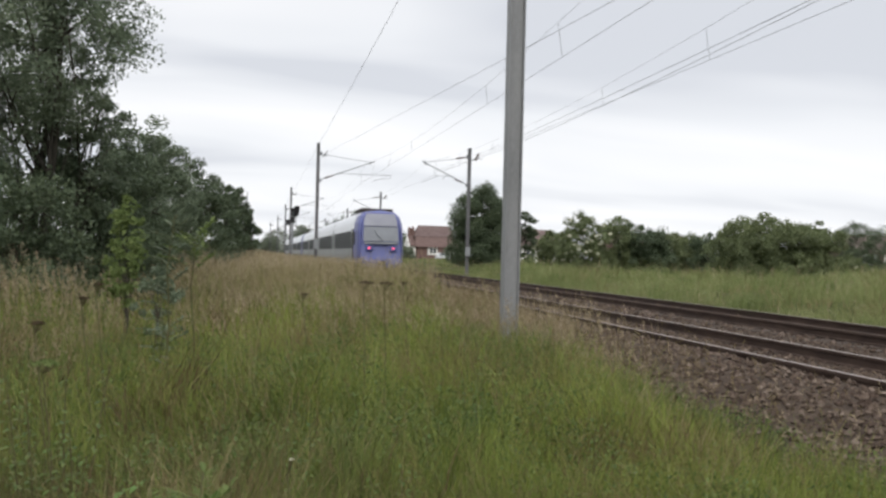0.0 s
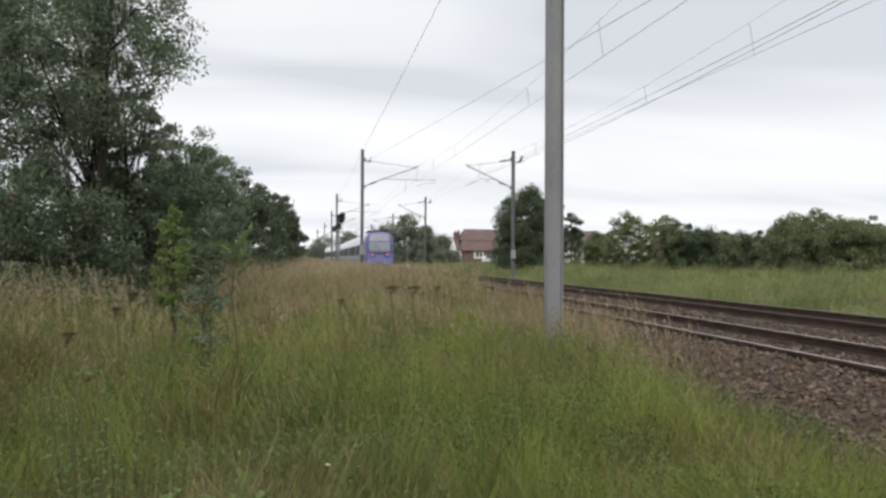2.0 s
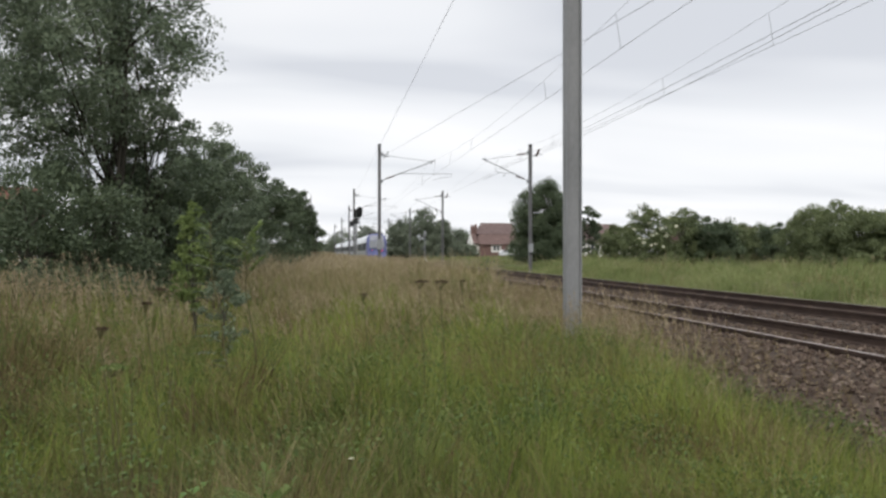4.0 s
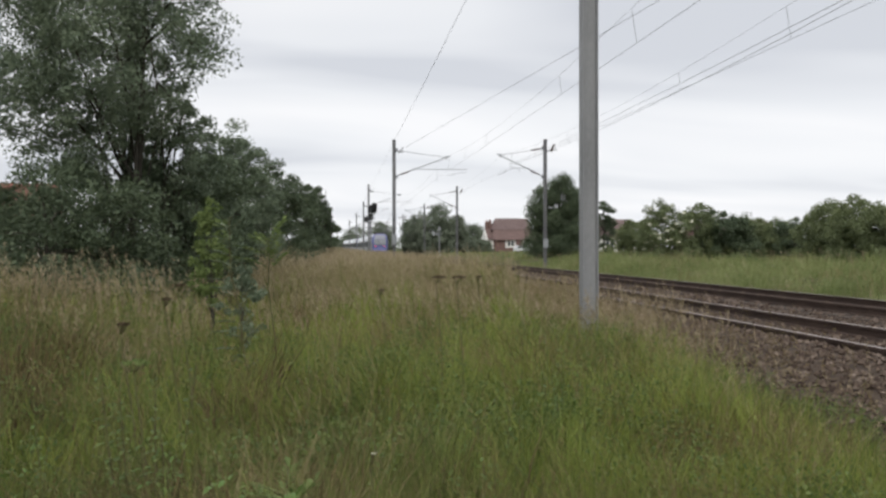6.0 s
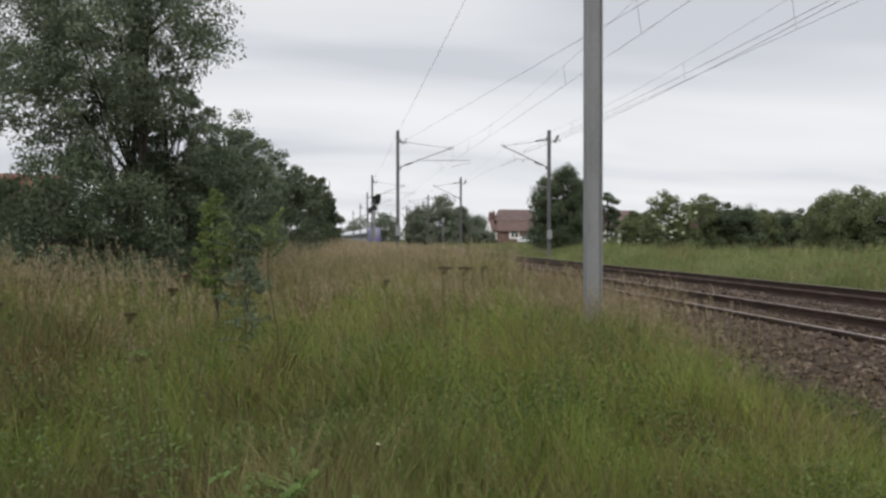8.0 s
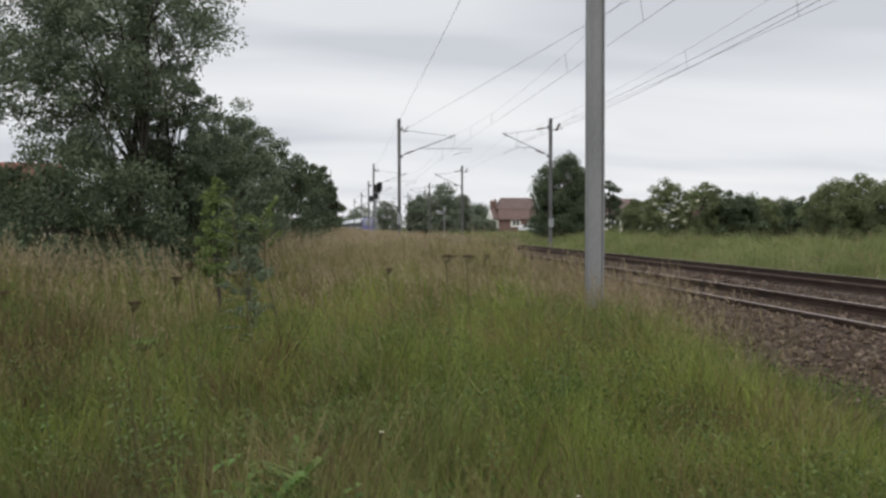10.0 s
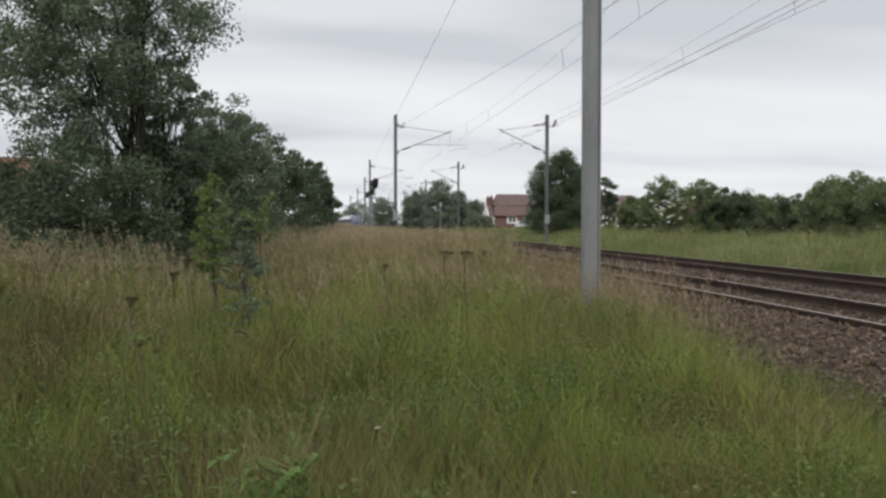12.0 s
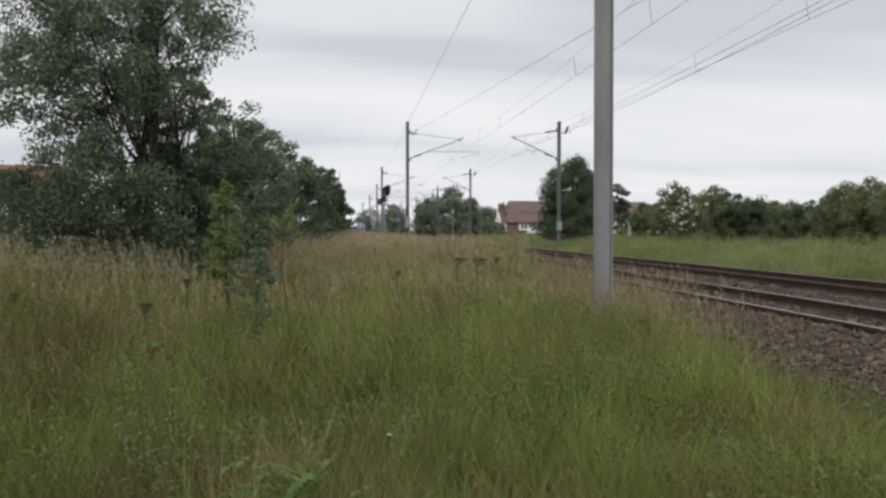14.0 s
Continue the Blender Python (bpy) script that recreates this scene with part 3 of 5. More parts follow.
def build_car(cab):
    """A rail car, its length along y and its middle at the origin. cab: -1 for a cab at the -y end, +1 at the other, 0 for none."""
    car = empty("rail_car", pose(0, 0, 0), "silver regional train car with dark window band and pale roof" if not cab else
                "regional train end car with blue cab, windscreen and red tail lamps", "train car", "cars of the train")
    h = CAR_L / 2
    y0, y1 = -h, h
    if cab == -1:
        y0 = -h + 2.2
    if cab == 1:
        y1 = h - 2.2
    lofted([section(y0), section(y1)], M_SILVER, "body", car)
    # pale roof skin, slightly proud
    pr = [(x + 0.012, z + 0.008) for x, z in SIDE if z >= 2.55]
    full = [(-x, z) for x, z in pr] + [(x, z) for x, z in pr[::-1] if x > 0.02]
    bm = bmesh.new()
    r0 = [bm.verts.new((x, y0 + 0.02, z)) for x, z in full]
    r1 = [bm.verts.new((x, y1 - 0.02, z)) for x, z in full]
    for i in range(len(full) - 1):
        bm.faces.new((r0[i], r0[i + 1], r1[i + 1], r1[i]))
    part("roof", bm, M_ROOF, car, "pale silver curved roof", smooth=True)
    for side in (-1, 1):
        nwin = 5
        step = (y1 - y0 - 3.4) / nwin
        for k in range(nwin):
            a = y0 + 1.7 + k * step + 0.12
            part("window", box(*sorted((side * 1.44, side * 1.462)), a, a + step - 0.24, 1.5, 2.62, 0.008), M_WINDOW, car)
        for yy in (y0 + 0.25, y1 - 1.55):
            d = part("door", box(*sorted((side * 1.44, side * 1.466)), yy, yy + 1.3, 0.6, 2.7, 0.008), M_SILVER, car, "silver double door")
            part("door_window", box(*sorted((side * 1.463, side * 1.472)), yy + 0.25, yy + 1.05, 1.5, 2.45), M_WINDOW, d)
    for yy in (-h + 3.0, h - 3.0):
        bg = part("bogie", box(-1.15, 1.15, yy - 1.3, yy + 1.3, 0.28, 0.62, 0.05), M_UNDER, car)
        for wy in (-0.9, 0.9):
            for wx in (-0.75, 0.75):
                tube("wheel", [(wx - 0.07, yy + wy, 0.43), (wx + 0.07, yy + wy, 0.43)], 0.42, M_UNDER, bg, 14)
    part("roof_unit", box(-0.8, 0.8, -2.0, 2.2, 3.80, 3.98, 0.04), M_PLATE, car, "roof equipment housing")
    if cab:
        s = cab
        ye = h * s - 2.2 * s
        # blue raked cab
        secs = [section(ye, 1.0, shell=0.012), section(ye + s * 1.0, 0.985, rake=0.0), section(ye + s * 1.75, 0.95, rake=-s * 0.55), section(ye + s * 2.2, 0.86, lo=0.4, hi=3.7, rake=-s * 0.85)]
        lofted(secs, M_BLUE, "cab", car, "blue cab with raked front")

        def front(z):
            return ye + s * 2.2 - s * 0.85 * (max(0, z - 1.5) / 2.35) ** 1.2

        def panel(name, zs, half, mat, off, label="", bulge=0.0):
            bm = bmesh.new()
            rows = []
            for z, w in zip(zs, half):
                rows.append([bm.verts.new((x, front(z) + s * off, z)) for x in np.linspace(-w, w, 7)])
            for a, b in zip(rows[:-1], rows[1:]):
                for i in range(6):
                    bm.faces.new((a[i], a[i + 1], b[i + 1], b[i]))
            r = bmesh.ops.extrude_face_region(bm, geom=list(bm.faces))
            for vv in r["geom"]:
                if isinstance(vv, bmesh.types.BMVert):
                    vv.co.y -= s * 0.05
            return part(name, bm, mat, car, label)

        panel("destination_panel", [2.88, 3.2, 3.62], [1.02, 1.0, 0.86], M_CABTOP, 0.02, "grey panel above the windscreen")
        ws = panel("windscreen", [1.95, 2.3, 2.82], [1.06, 1.05, 1.02], M_SCREEN, 0.025, "wide glass windscreen")
        panel("trim_band", [1.78, 1.90], [1.0, 1.0], M_SCREEN, 0.02, "pale band under the windscreen")
        tube("wiper", [(0.1, front(1.95) + s * 0.05, 1.95), (-0.25, front(2.35) + s * 0.05, 2.35), (-0.4, front(2.6) + s * 0.05, 2.6)], 0.015, M_BLACK, car, 4)
        for x in (-0.72, 0.72):
            lamp = part("lamp_housing", box(x - 0.22, x + 0.22, *sorted((front(1.55) - s * 0.05, front(1.55) + s * 0.02)), 1.38, 1.68, 0.02), M_BLUE, car)
            if s == -1:
                part("tail_lamp", box(x - 0.065, x + 0.065, *sorted((front(1.55), front(1.55) + s * 0.035)), 1.47, 1.59, 0.015), M_TAIL, lamp, "glowing red tail lamp")
        part("air_conditioner", box(-1.0, 1.0, *sorted((ye - s * 0.2, ye - s * 3.4)), 3.78, 4.02, 0.05), M_UNDER, car, "dark roof air conditioner")
        part("coupler", box(-0.2, 0.2, *sorted((ye + s * 2.1, ye + s * 2.6)), 0.52, 0.80, 0.03), M_UNDER, car)
        part("skirt", box(-1.15, 1.15, *sorted((ye + s * 0.4, ye + s * 2.12)), 0.2, 0.42, 0.04), M_UNDER, car)
        for sd in (-1, 1):
            # Shade of the door gap, coloured onto a raised box.
            part("cab_door", box(*sorted((sd * 1.43, sd * 1.474)), *sorted((ye - s * 0.55, ye - s * 0.02)), 0.45, 2.7, 0.01), M_UNDER, car, "raised dark strip for the shaded cab door gap")
            part("side_window", box(*sorted((sd * 1.43, sd * 1.468)), *sorted((ye + s * 0.1, ye + s * 0.75)), 1.7, 2.5, 0.01), M_WINDOW, car)
    return car


GAP = 18.6
ORDER = [-1, 0, 0, 1, -1, 0, 0, 1]
train_cars = []
proto = {}
for kind in ORDER:
    if kind in proto:
        train_cars.append(copy_thing(proto[kind], pose(0, 0, 0)))
    else:
        proto[kind] = build_car(kind)
        train_cars.append(proto[kind])


def line_pose(s):
    y = float(s)
    slope = 2 * max(0.0, y - 150) / 5400
    return pose(CENTRE_A - float(bend(y)), y, 0, 0, 0, math.degrees(math.atan(slope)))


def tail_at(t):
    """Metres along the line of the last car's end."""
    return 54.0 + 18.0 * t


# ---------------------------------------------------------------- trees and bushes
def leaf_quads(rng, centres, per, radius, size, flat=0.7, aspect=0.45):
    """Small folded leaves scattered round clump centres."""
    c = np.repeat(centres, per, axis=0)
    r = np.repeat(radius, per)
    n = len(c)
    d = rng.normal(0, 1, (n, 3))
    d /= np.linalg.norm(d, axis=1)[:, None]
    pos = c + d * (r * rng.random(n) ** 0.45)[:, None] * np.array([1, 1, flat])
    u = rng.normal(0, 1, (n, 3))
    u[:, 2] -= 0.35
    u /= np.linalg.norm(u, axis=1)[:, None]
    w = np.cross(u, rng.normal(0, 1, (n, 3)))
    w /= np.linalg.norm(w, axis=1)[:, None] + 1e-9
    s = size * rng.uniform(0.6, 1.35, n)[:, None]
    v = np.stack([pos - u * s, pos + w * s * aspect, pos + u * s, pos - w * s * aspect], 1).reshape(-1, 3)
    q = np.arange(n * 4).reshape(n, 4)
    return v, q


def build_tree(name, x, y, height, width, label, category="tree", seed=1, clumps=160, per=120, leaf=0.06, mat=None, skirt=0.25,
               trunk_r=0.12, shape=0.0, group="", depth=None, flowers=0, stems=1, rough=0.5, lean=0.0, bushy=False, clump=0.115):
    """Trunk with limbs and a ragged crown. skirt: height of the crown's underside as a share of the whole."""
    rng = np.random.default_rng(seed)
    gz = float(ground_z(np.array(x), np.array(y))) - 0.05
    tree = empty(name, pose(x, y, gz), label, category, group)
    depth = depth or width
    lo = height * skirt
    cs = []
    while len(cs) < clumps:
        p = rng.uniform(-1, 1, 3)
        rr = np.linalg.norm(p)
        if bushy and p[2] < 0:
            rr = math.hypot(p[0], p[1])
        if rr > 1 or rr < 0.35 * rng.random():
            continue
        zz = (p[2] + 1) / 2
        taper = 1.0 - shape * zz
        # ragged outline: some directions reach less far
        a = math.atan2(p[1], p[0])
        reach = 1 - rough * (0.5 + 0.5 * math.sin(2.3 * a + 5 * zz + seed) * math.sin(3.7 * a - 9 * zz + 2 * seed)) * rr
        cs.append((p[0] * width / 2 * taper * reach + lean * zz * height, p[1] * depth / 2 * taper * reach, lo + zz * (height - lo) * (1 - 0.25 * rough * abs(math.sin(3 * a + seed)) * rr)))
    cs = np.array(cs)
    rad = rng.uniform(0.5, 1.2, clumps) * (width * depth * (height - lo)) ** (1 / 3) * clump
    v, q = leaf_quads(rng, cs, per, rad, leaf)
    ob = new("crown", np_mesh("crown", v, q, mats=[mat or M_LEAF]))
    ob.parent = tree
    limbs = []
    for k in range(stems):
        ang = rng.uniform(0, 6.28)
        off = 0.0 if stems == 1 else width * 0.12
        bx, by = off * math.cos(ang), off * math.sin(ang)
        top = np.array([bx * 1.8 + lean * height * 0.8, by * 1.8, height * 0.85])
        tr = np.stack([np.linspace(bx, top[0], 7), np.linspace(by, top[1], 7), np.linspace(-0.1, top[2], 7)], -1)
        tr[1:-1, :2] += rng.normal(0, 0.03 * height * 0.3, (5, 2))
        limbs.append(tube_arrays(tr, np.linspace(trunk_r, trunk_r * 0.18, 7), 7))
        for i in rng.choice(clumps, min(clumps, 15), replace=False):
            c = cs[i]
            b = tr[int(rng.integers(1, 5))]
            if c[2] < b[2] - 0.3 * height:
                continue
            mid = (b + c) / 2 + np.array([0, 0, 0.06 * height])
            limbs.append(tube_arrays([b, mid, c], [trunk_r * 0.38, trunk_r * 0.22, trunk_r * 0.08], 5))
    v, q = join_arrays(limbs)
    ob = new("trunk", np_mesh("trunk", v, q, mats=[M_BARK], smooth=True))
    ob.parent = tree
    if flowers:
        sel = cs[rng.choice(clumps, min(flowers, clumps), replace=False)]
        sel = sel + np.array([0, -1, 0.15]) * rad.mean() * 0.9
        v, q = leaf_quads(rng, sel, 16, np.full(len(sel), 0.17), 0.06, 0.4, 0.9)
        ob = new("blossom", np_mesh("blossom", v, q, mats=[M_FLOWER]))
        ob.parent = tree
        tagged(ob, "flat cream flower heads")
    return tree


def at(px, dist):
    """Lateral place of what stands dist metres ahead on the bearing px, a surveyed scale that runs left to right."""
    return dist * math.tan(radians(5.64) + math.atan((px - 784) / 1600))


# trees beside the meadow
build_tree("willow_tree", at(186, 19), 19, 9.6, 6.1, "tall grey-green willow with an open ragged crown", seed=3, clumps=440, per=198, leaf=0.042, skirt=0.27, trunk_r=0.10, stems=2, rough=0.42, clump=0.078, shape=0.10)
build_tree("willow_tree", at(340, 20), 20, 5.2, 2.6, "smaller willow leaning out of the thicket", seed=24, clumps=64, per=130, leaf=0.042, skirt=0.35, trunk_r=0.06, stems=2, rough=0.4, clump=0.09)
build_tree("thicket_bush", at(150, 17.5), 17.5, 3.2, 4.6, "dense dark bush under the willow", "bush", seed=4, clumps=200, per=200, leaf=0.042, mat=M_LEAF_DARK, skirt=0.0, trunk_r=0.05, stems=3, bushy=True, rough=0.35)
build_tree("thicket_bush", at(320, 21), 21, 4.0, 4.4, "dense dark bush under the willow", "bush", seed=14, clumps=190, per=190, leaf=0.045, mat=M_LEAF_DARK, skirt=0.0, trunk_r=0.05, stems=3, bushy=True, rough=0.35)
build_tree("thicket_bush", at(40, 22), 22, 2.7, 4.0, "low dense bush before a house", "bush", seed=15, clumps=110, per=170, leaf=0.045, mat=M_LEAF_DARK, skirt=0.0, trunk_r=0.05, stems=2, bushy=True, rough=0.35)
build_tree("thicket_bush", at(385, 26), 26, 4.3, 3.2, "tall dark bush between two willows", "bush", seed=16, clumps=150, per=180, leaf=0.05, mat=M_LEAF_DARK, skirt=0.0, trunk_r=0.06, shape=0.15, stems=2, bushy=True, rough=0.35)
build_tree("willow_tree", at(448, 33), 33, 5.9, 3.6, "medium willow with a rounded ragged top", seed=5, clumps=150, per=200, leaf=0.055, skirt=0.0, trunk_r=0.11, shape=0.25, stems=2, bushy=True, rough=0.4, clump=0.10)
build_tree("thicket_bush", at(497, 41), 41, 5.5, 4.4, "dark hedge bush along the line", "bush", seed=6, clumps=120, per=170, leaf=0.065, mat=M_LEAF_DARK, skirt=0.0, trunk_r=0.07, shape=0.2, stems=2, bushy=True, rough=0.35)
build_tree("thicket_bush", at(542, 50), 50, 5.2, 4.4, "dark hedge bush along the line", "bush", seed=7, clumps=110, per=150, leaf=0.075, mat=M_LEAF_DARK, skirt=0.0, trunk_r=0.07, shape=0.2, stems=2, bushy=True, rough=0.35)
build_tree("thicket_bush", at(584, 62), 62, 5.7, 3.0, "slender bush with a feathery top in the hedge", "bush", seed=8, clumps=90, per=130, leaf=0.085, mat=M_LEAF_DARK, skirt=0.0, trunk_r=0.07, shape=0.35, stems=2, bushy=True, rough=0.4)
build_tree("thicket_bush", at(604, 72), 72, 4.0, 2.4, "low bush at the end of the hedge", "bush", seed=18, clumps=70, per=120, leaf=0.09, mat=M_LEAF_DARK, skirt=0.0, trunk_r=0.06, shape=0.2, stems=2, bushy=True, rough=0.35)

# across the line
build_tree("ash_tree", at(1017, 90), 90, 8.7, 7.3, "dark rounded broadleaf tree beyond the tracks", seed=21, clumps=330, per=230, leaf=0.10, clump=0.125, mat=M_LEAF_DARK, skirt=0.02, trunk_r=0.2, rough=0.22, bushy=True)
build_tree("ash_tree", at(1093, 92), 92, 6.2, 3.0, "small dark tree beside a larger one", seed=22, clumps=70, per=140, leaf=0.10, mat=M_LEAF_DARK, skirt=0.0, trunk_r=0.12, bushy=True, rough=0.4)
HEDGE = [(1150, 66, 3.9, 4.4, 31, 0), (1198, 60, 5.2, 5.0, 32, 45), (1258, 62, 5.3, 5.2, 33, 0), (1310, 61, 4.7, 5.4, 34, 0), (1352, 63, 4.0, 5.2, 35, 0), (1398, 66, 3.9, 5.6, 36, 0),
         (1440, 62, 3.9, 5.6, 37, 0), (1497, 55, 5.0, 5.4, 38, 0), (1545, 52, 5.0, 5.6, 39, 0), (1595, 50, 4.8, 5.6, 40, 0), (1645, 50, 4.4, 4.4, 41, 0), (1700, 62, 1.9, 4.0, 42, 20), (1715, 95, 7.2, 8.0, 44, 0), (1790, 90, 7.2, 9.0, 43, 0)]
for px, d, hh, ww, sd, fl in HEDGE:
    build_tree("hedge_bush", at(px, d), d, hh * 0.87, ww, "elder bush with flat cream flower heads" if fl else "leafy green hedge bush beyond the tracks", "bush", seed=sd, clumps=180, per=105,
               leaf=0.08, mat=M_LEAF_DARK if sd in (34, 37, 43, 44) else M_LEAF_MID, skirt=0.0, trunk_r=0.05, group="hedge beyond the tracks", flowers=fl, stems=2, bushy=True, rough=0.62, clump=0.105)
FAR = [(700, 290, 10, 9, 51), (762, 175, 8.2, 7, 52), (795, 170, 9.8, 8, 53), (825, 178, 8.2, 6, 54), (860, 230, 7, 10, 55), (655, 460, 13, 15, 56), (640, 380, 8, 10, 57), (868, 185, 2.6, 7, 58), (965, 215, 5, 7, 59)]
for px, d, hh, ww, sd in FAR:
    build_tree("distant_tree", at(px, d), d, hh, ww, "distant green tree near the line, haze in its leaf colour", "tree", seed=sd, clumps=140, per=95, leaf=0.2, mat=M_LEAF_HAZED, skirt=0.0, trunk_r=0.2, clump=0.15, group="distant trees", rough=0.25, bushy=True)


def build_far_wood():
    """Low belt of woods on the horizon."""
    rng = np.random.default_rng(77)
    n = 420
    ang = rng.uniform(radians(-32), radians(50), n)
    d = rng.uniform(480, 700, n)
    cx, cy = d * np.sin(ang), d * np.cos(ang)
    cz = rng.uniform(1, 7, n)
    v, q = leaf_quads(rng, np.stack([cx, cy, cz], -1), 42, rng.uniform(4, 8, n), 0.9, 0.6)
    ob = new("far_wood", np_mesh("far_wood", v, q, mats=[M_LEAF_HAZED]))
    tagged(ob, "low belt of woods on the horizon, haze in its leaf colour", "wood", kind="stuff")


build_far_wood()


# ---------------------------------------------------------------- houses
def build_house(x, y, w, d, eaves, ridge, turn, label, wall, roof, windows=4, chimneys=2, brick=0.0):
    gz = float(ground_z(np.array(x), np.array(y)))
    house = empty("house", pose(x, y, gz, 0, 0, turn), label, "house", "houses")
    h = w / 2
    bm = bmesh.new()
    prof = [(-d / 2, -0.2), (d / 2, -0.2), (d / 2, eaves), (0, ridge), (-d / 2, eaves)]
    r0 = [bm.verts.new((-h, a, b)) for a, b in prof]
    r1 = [bm.verts.new((h, a, b)) for a, b in prof]
    for i in range(5):
        bm.faces.new((r0[i], r0[(i + 1) % 5], r1[(i + 1) % 5], r1[i]))
    bm.faces.new(r0)
    bm.faces.new(r1[::-1])
    part("wall", bm, wall, house)
    for sd in (-1, 1):
        bm = bmesh.new()
        k = (ridge - eaves) / (d / 2)
        y_e = sd * (d / 2 + 0.4)
        ze = eaves - 0.4 * k
        pts = [(-h - 0.3, y_e, ze + 0.05), (h + 0.3, y_e, ze + 0.05), (h + 0.3, 0, ridge + 0.05), (-h - 0.3, 0, ridge + 0.05)]
        f = bm.faces.new([bm.verts.new(p) for p in pts])
        r = bmesh.ops.extrude_face_region(bm, geom=[f])
        for vv in r["geom"]:
            if isinstance(vv, bmesh.types.BMVert):
                vv.co.z += 0.18
        part("roof", bm, roof, house, "tiled roof slope")
    for k in range(windows):
        wx = -h + (k + 0.5) * w / windows
        wz = 1.0 if eaves < 3.5 else eaves - 1.7
        win = part("window", box(wx - 1.15, wx + 1.15, -d / 2 - 0.05, -d / 2 + 0.05, wz - 0.1, wz + 1.4, 0.02), M_RENDER, house, "window in a white rendered surround")
        for s2 in (-0.36, 0.36):
            part("pane", box(wx + s2 - 0.29, wx + s2 + 0.29, -d / 2 - 0.062, -d / 2 - 0.04, wz + 0.12, wz + 1.18), M_GLASS, win)
    if brick:
        part("brick_bay", box(h * 0.2 - brick / 2, h * 0.2 + brick / 2, -d / 2 - 0.04, -d / 2 + 0.1, -0.2, eaves - 0.35), M_BRICK, house, "red brick bay")
        part("brick_plinth", box(-h - 0.02, h + 0.02, -d / 2 - 0.03, -d / 2 + 0.1, -0.2, 0.9), M_BRICK, house)
    for k in range(chimneys):
        cx = -h + 0.6 + k * 1.2
        part("chimney", box(cx - 0.35, cx + 0.35, -0.3, 0.3, ridge - 0.8, ridge + 1.3 - 0.3 * k, 0.03), M_BRICK, house, "brick chimney")
    return house


def build_hipped_house(x, y, turn, label):
    """Low house: hipped brown roof over a dark red front slope, a white gabled wing with chimneys at its end."""
    gz = float(ground_z(np.array(x), np.array(y)))
    house = empty("house", pose(x, y, gz, 0, 0, turn), label, "house", "houses")
    part("wall", box(-3.6, 5.2, -3.6, 4.4, -0.3, 3.0, 0.02), M_BRICK, house)
    bm = bmesh.new()
    lo = [bm.verts.new(p) for p in ((-4.0, -2.2, 5.0), (5.6, -2.2, 5.0), (5.6, 4.8, 3.4), (-4.0, 4.8, 3.4))]
    a, b = bm.verts.new((-2.3, 0.6, 7.6)), bm.verts.new((5.3, 0.6, 7.6))
    for f in ((lo[0], lo[1], b, a), (lo[1], lo[2], b), (lo[2], lo[3], a, b), (lo[3], lo[0], a), lo[::-1]):
        bm.faces.new(f)
    part("roof", bm, M_TILE, house, "brown hipped roof")
    bm = bmesh.new()
    lo = [(-4.1, -4.1, 2.75), (5.7, -4.1, 2.75), (5.7, -1.9, 5.2), (-3.6, -1.9, 5.2)]
    f = bm.faces.new([bm.verts.new(p) for p in lo])
    r = bmesh.ops.extrude_face_region(bm, geom=[f])
    for vv in r["geom"]:
        if isinstance(vv, bmesh.types.BMVert):
            vv.co.z -= 0.2
    part("roof", bm, M_TILE_RED, house, "dark red tiled front slope")
    # wing at the end: narrow white gable
    bm = bmesh.new()
    prof = [(-2.6, -0.3), (2.0, -0.3), (2.0, 2.9), (-0.3, 5.0), (-2.6, 2.9)]
    r0 = [bm.verts.new((-5.2, p, q)) for p, q in prof]
    r1 = [bm.verts.new((-3.5, p, q)) for p, q in prof]
    for i in range(5):
        bm.faces.new((r0[i], r0[(i + 1) % 5], r1[(i + 1) % 5], r1[i]))
    bm.faces.new(r0)
    bm.faces.new(r1[::-1])
    wing = part("wing", bm, M_RENDER, house, "white gabled end wing")
    for sd in (-1, 1):
        bm = bmesh.new()
        pts = [(-5.0, -0.3 + sd * 2.7, 2.75), (-3.4, -0.3 + sd * 2.7, 2.75), (-3.4, -0.3, 5.2), (-5.0, -0.3, 5.2)]
        f = bm.faces.new([bm.verts.new(p) for p in pts])
        r = bmesh.ops.extrude_face_region(bm, geom=[f])
        for vv in r["geom"]:
            if isinstance(vv, bmesh.types.BMVert):
                vv.co.z += 0.16
        part("wing_roof", bm, M_TILE_RED, wing, "dark red tiles")
    for cx, top in ((-4.6, 6.8), (-3.8, 7.0)):
        part("chimney", box(cx - 0.3, cx + 0.3, -0.6, 0.2, 4.6, top, 0.03), M_BRICK, house, "brick chimney")
        part("chimney_pot", box(cx - 0.14, cx + 0.14, -0.35, -0.05, top, top + 0.35, 0.03), M_TILE_ORANGE, house)
    part("brick_bay", box(1.2, 2.7, -3.9, -3.5, -0.3, 2.9, 0.01), M_BRICK, house, "red brick bay")
    for wx, n in ((0.1, 2), (3.9, 2)):
        win = part("window", box(wx - 1.25, wx + 1.25, -3.7, -3.58, 0.9, 2.6, 0.02), M_RENDER, house, "white window surround")
        for k in range(n):
            px = wx - 0.42 + 0.84 * k
            part("pane", box(px - 0.3, px + 0.3, -3.73, -3.69, 1.3, 2.35), M_GLASS, win)
    return house


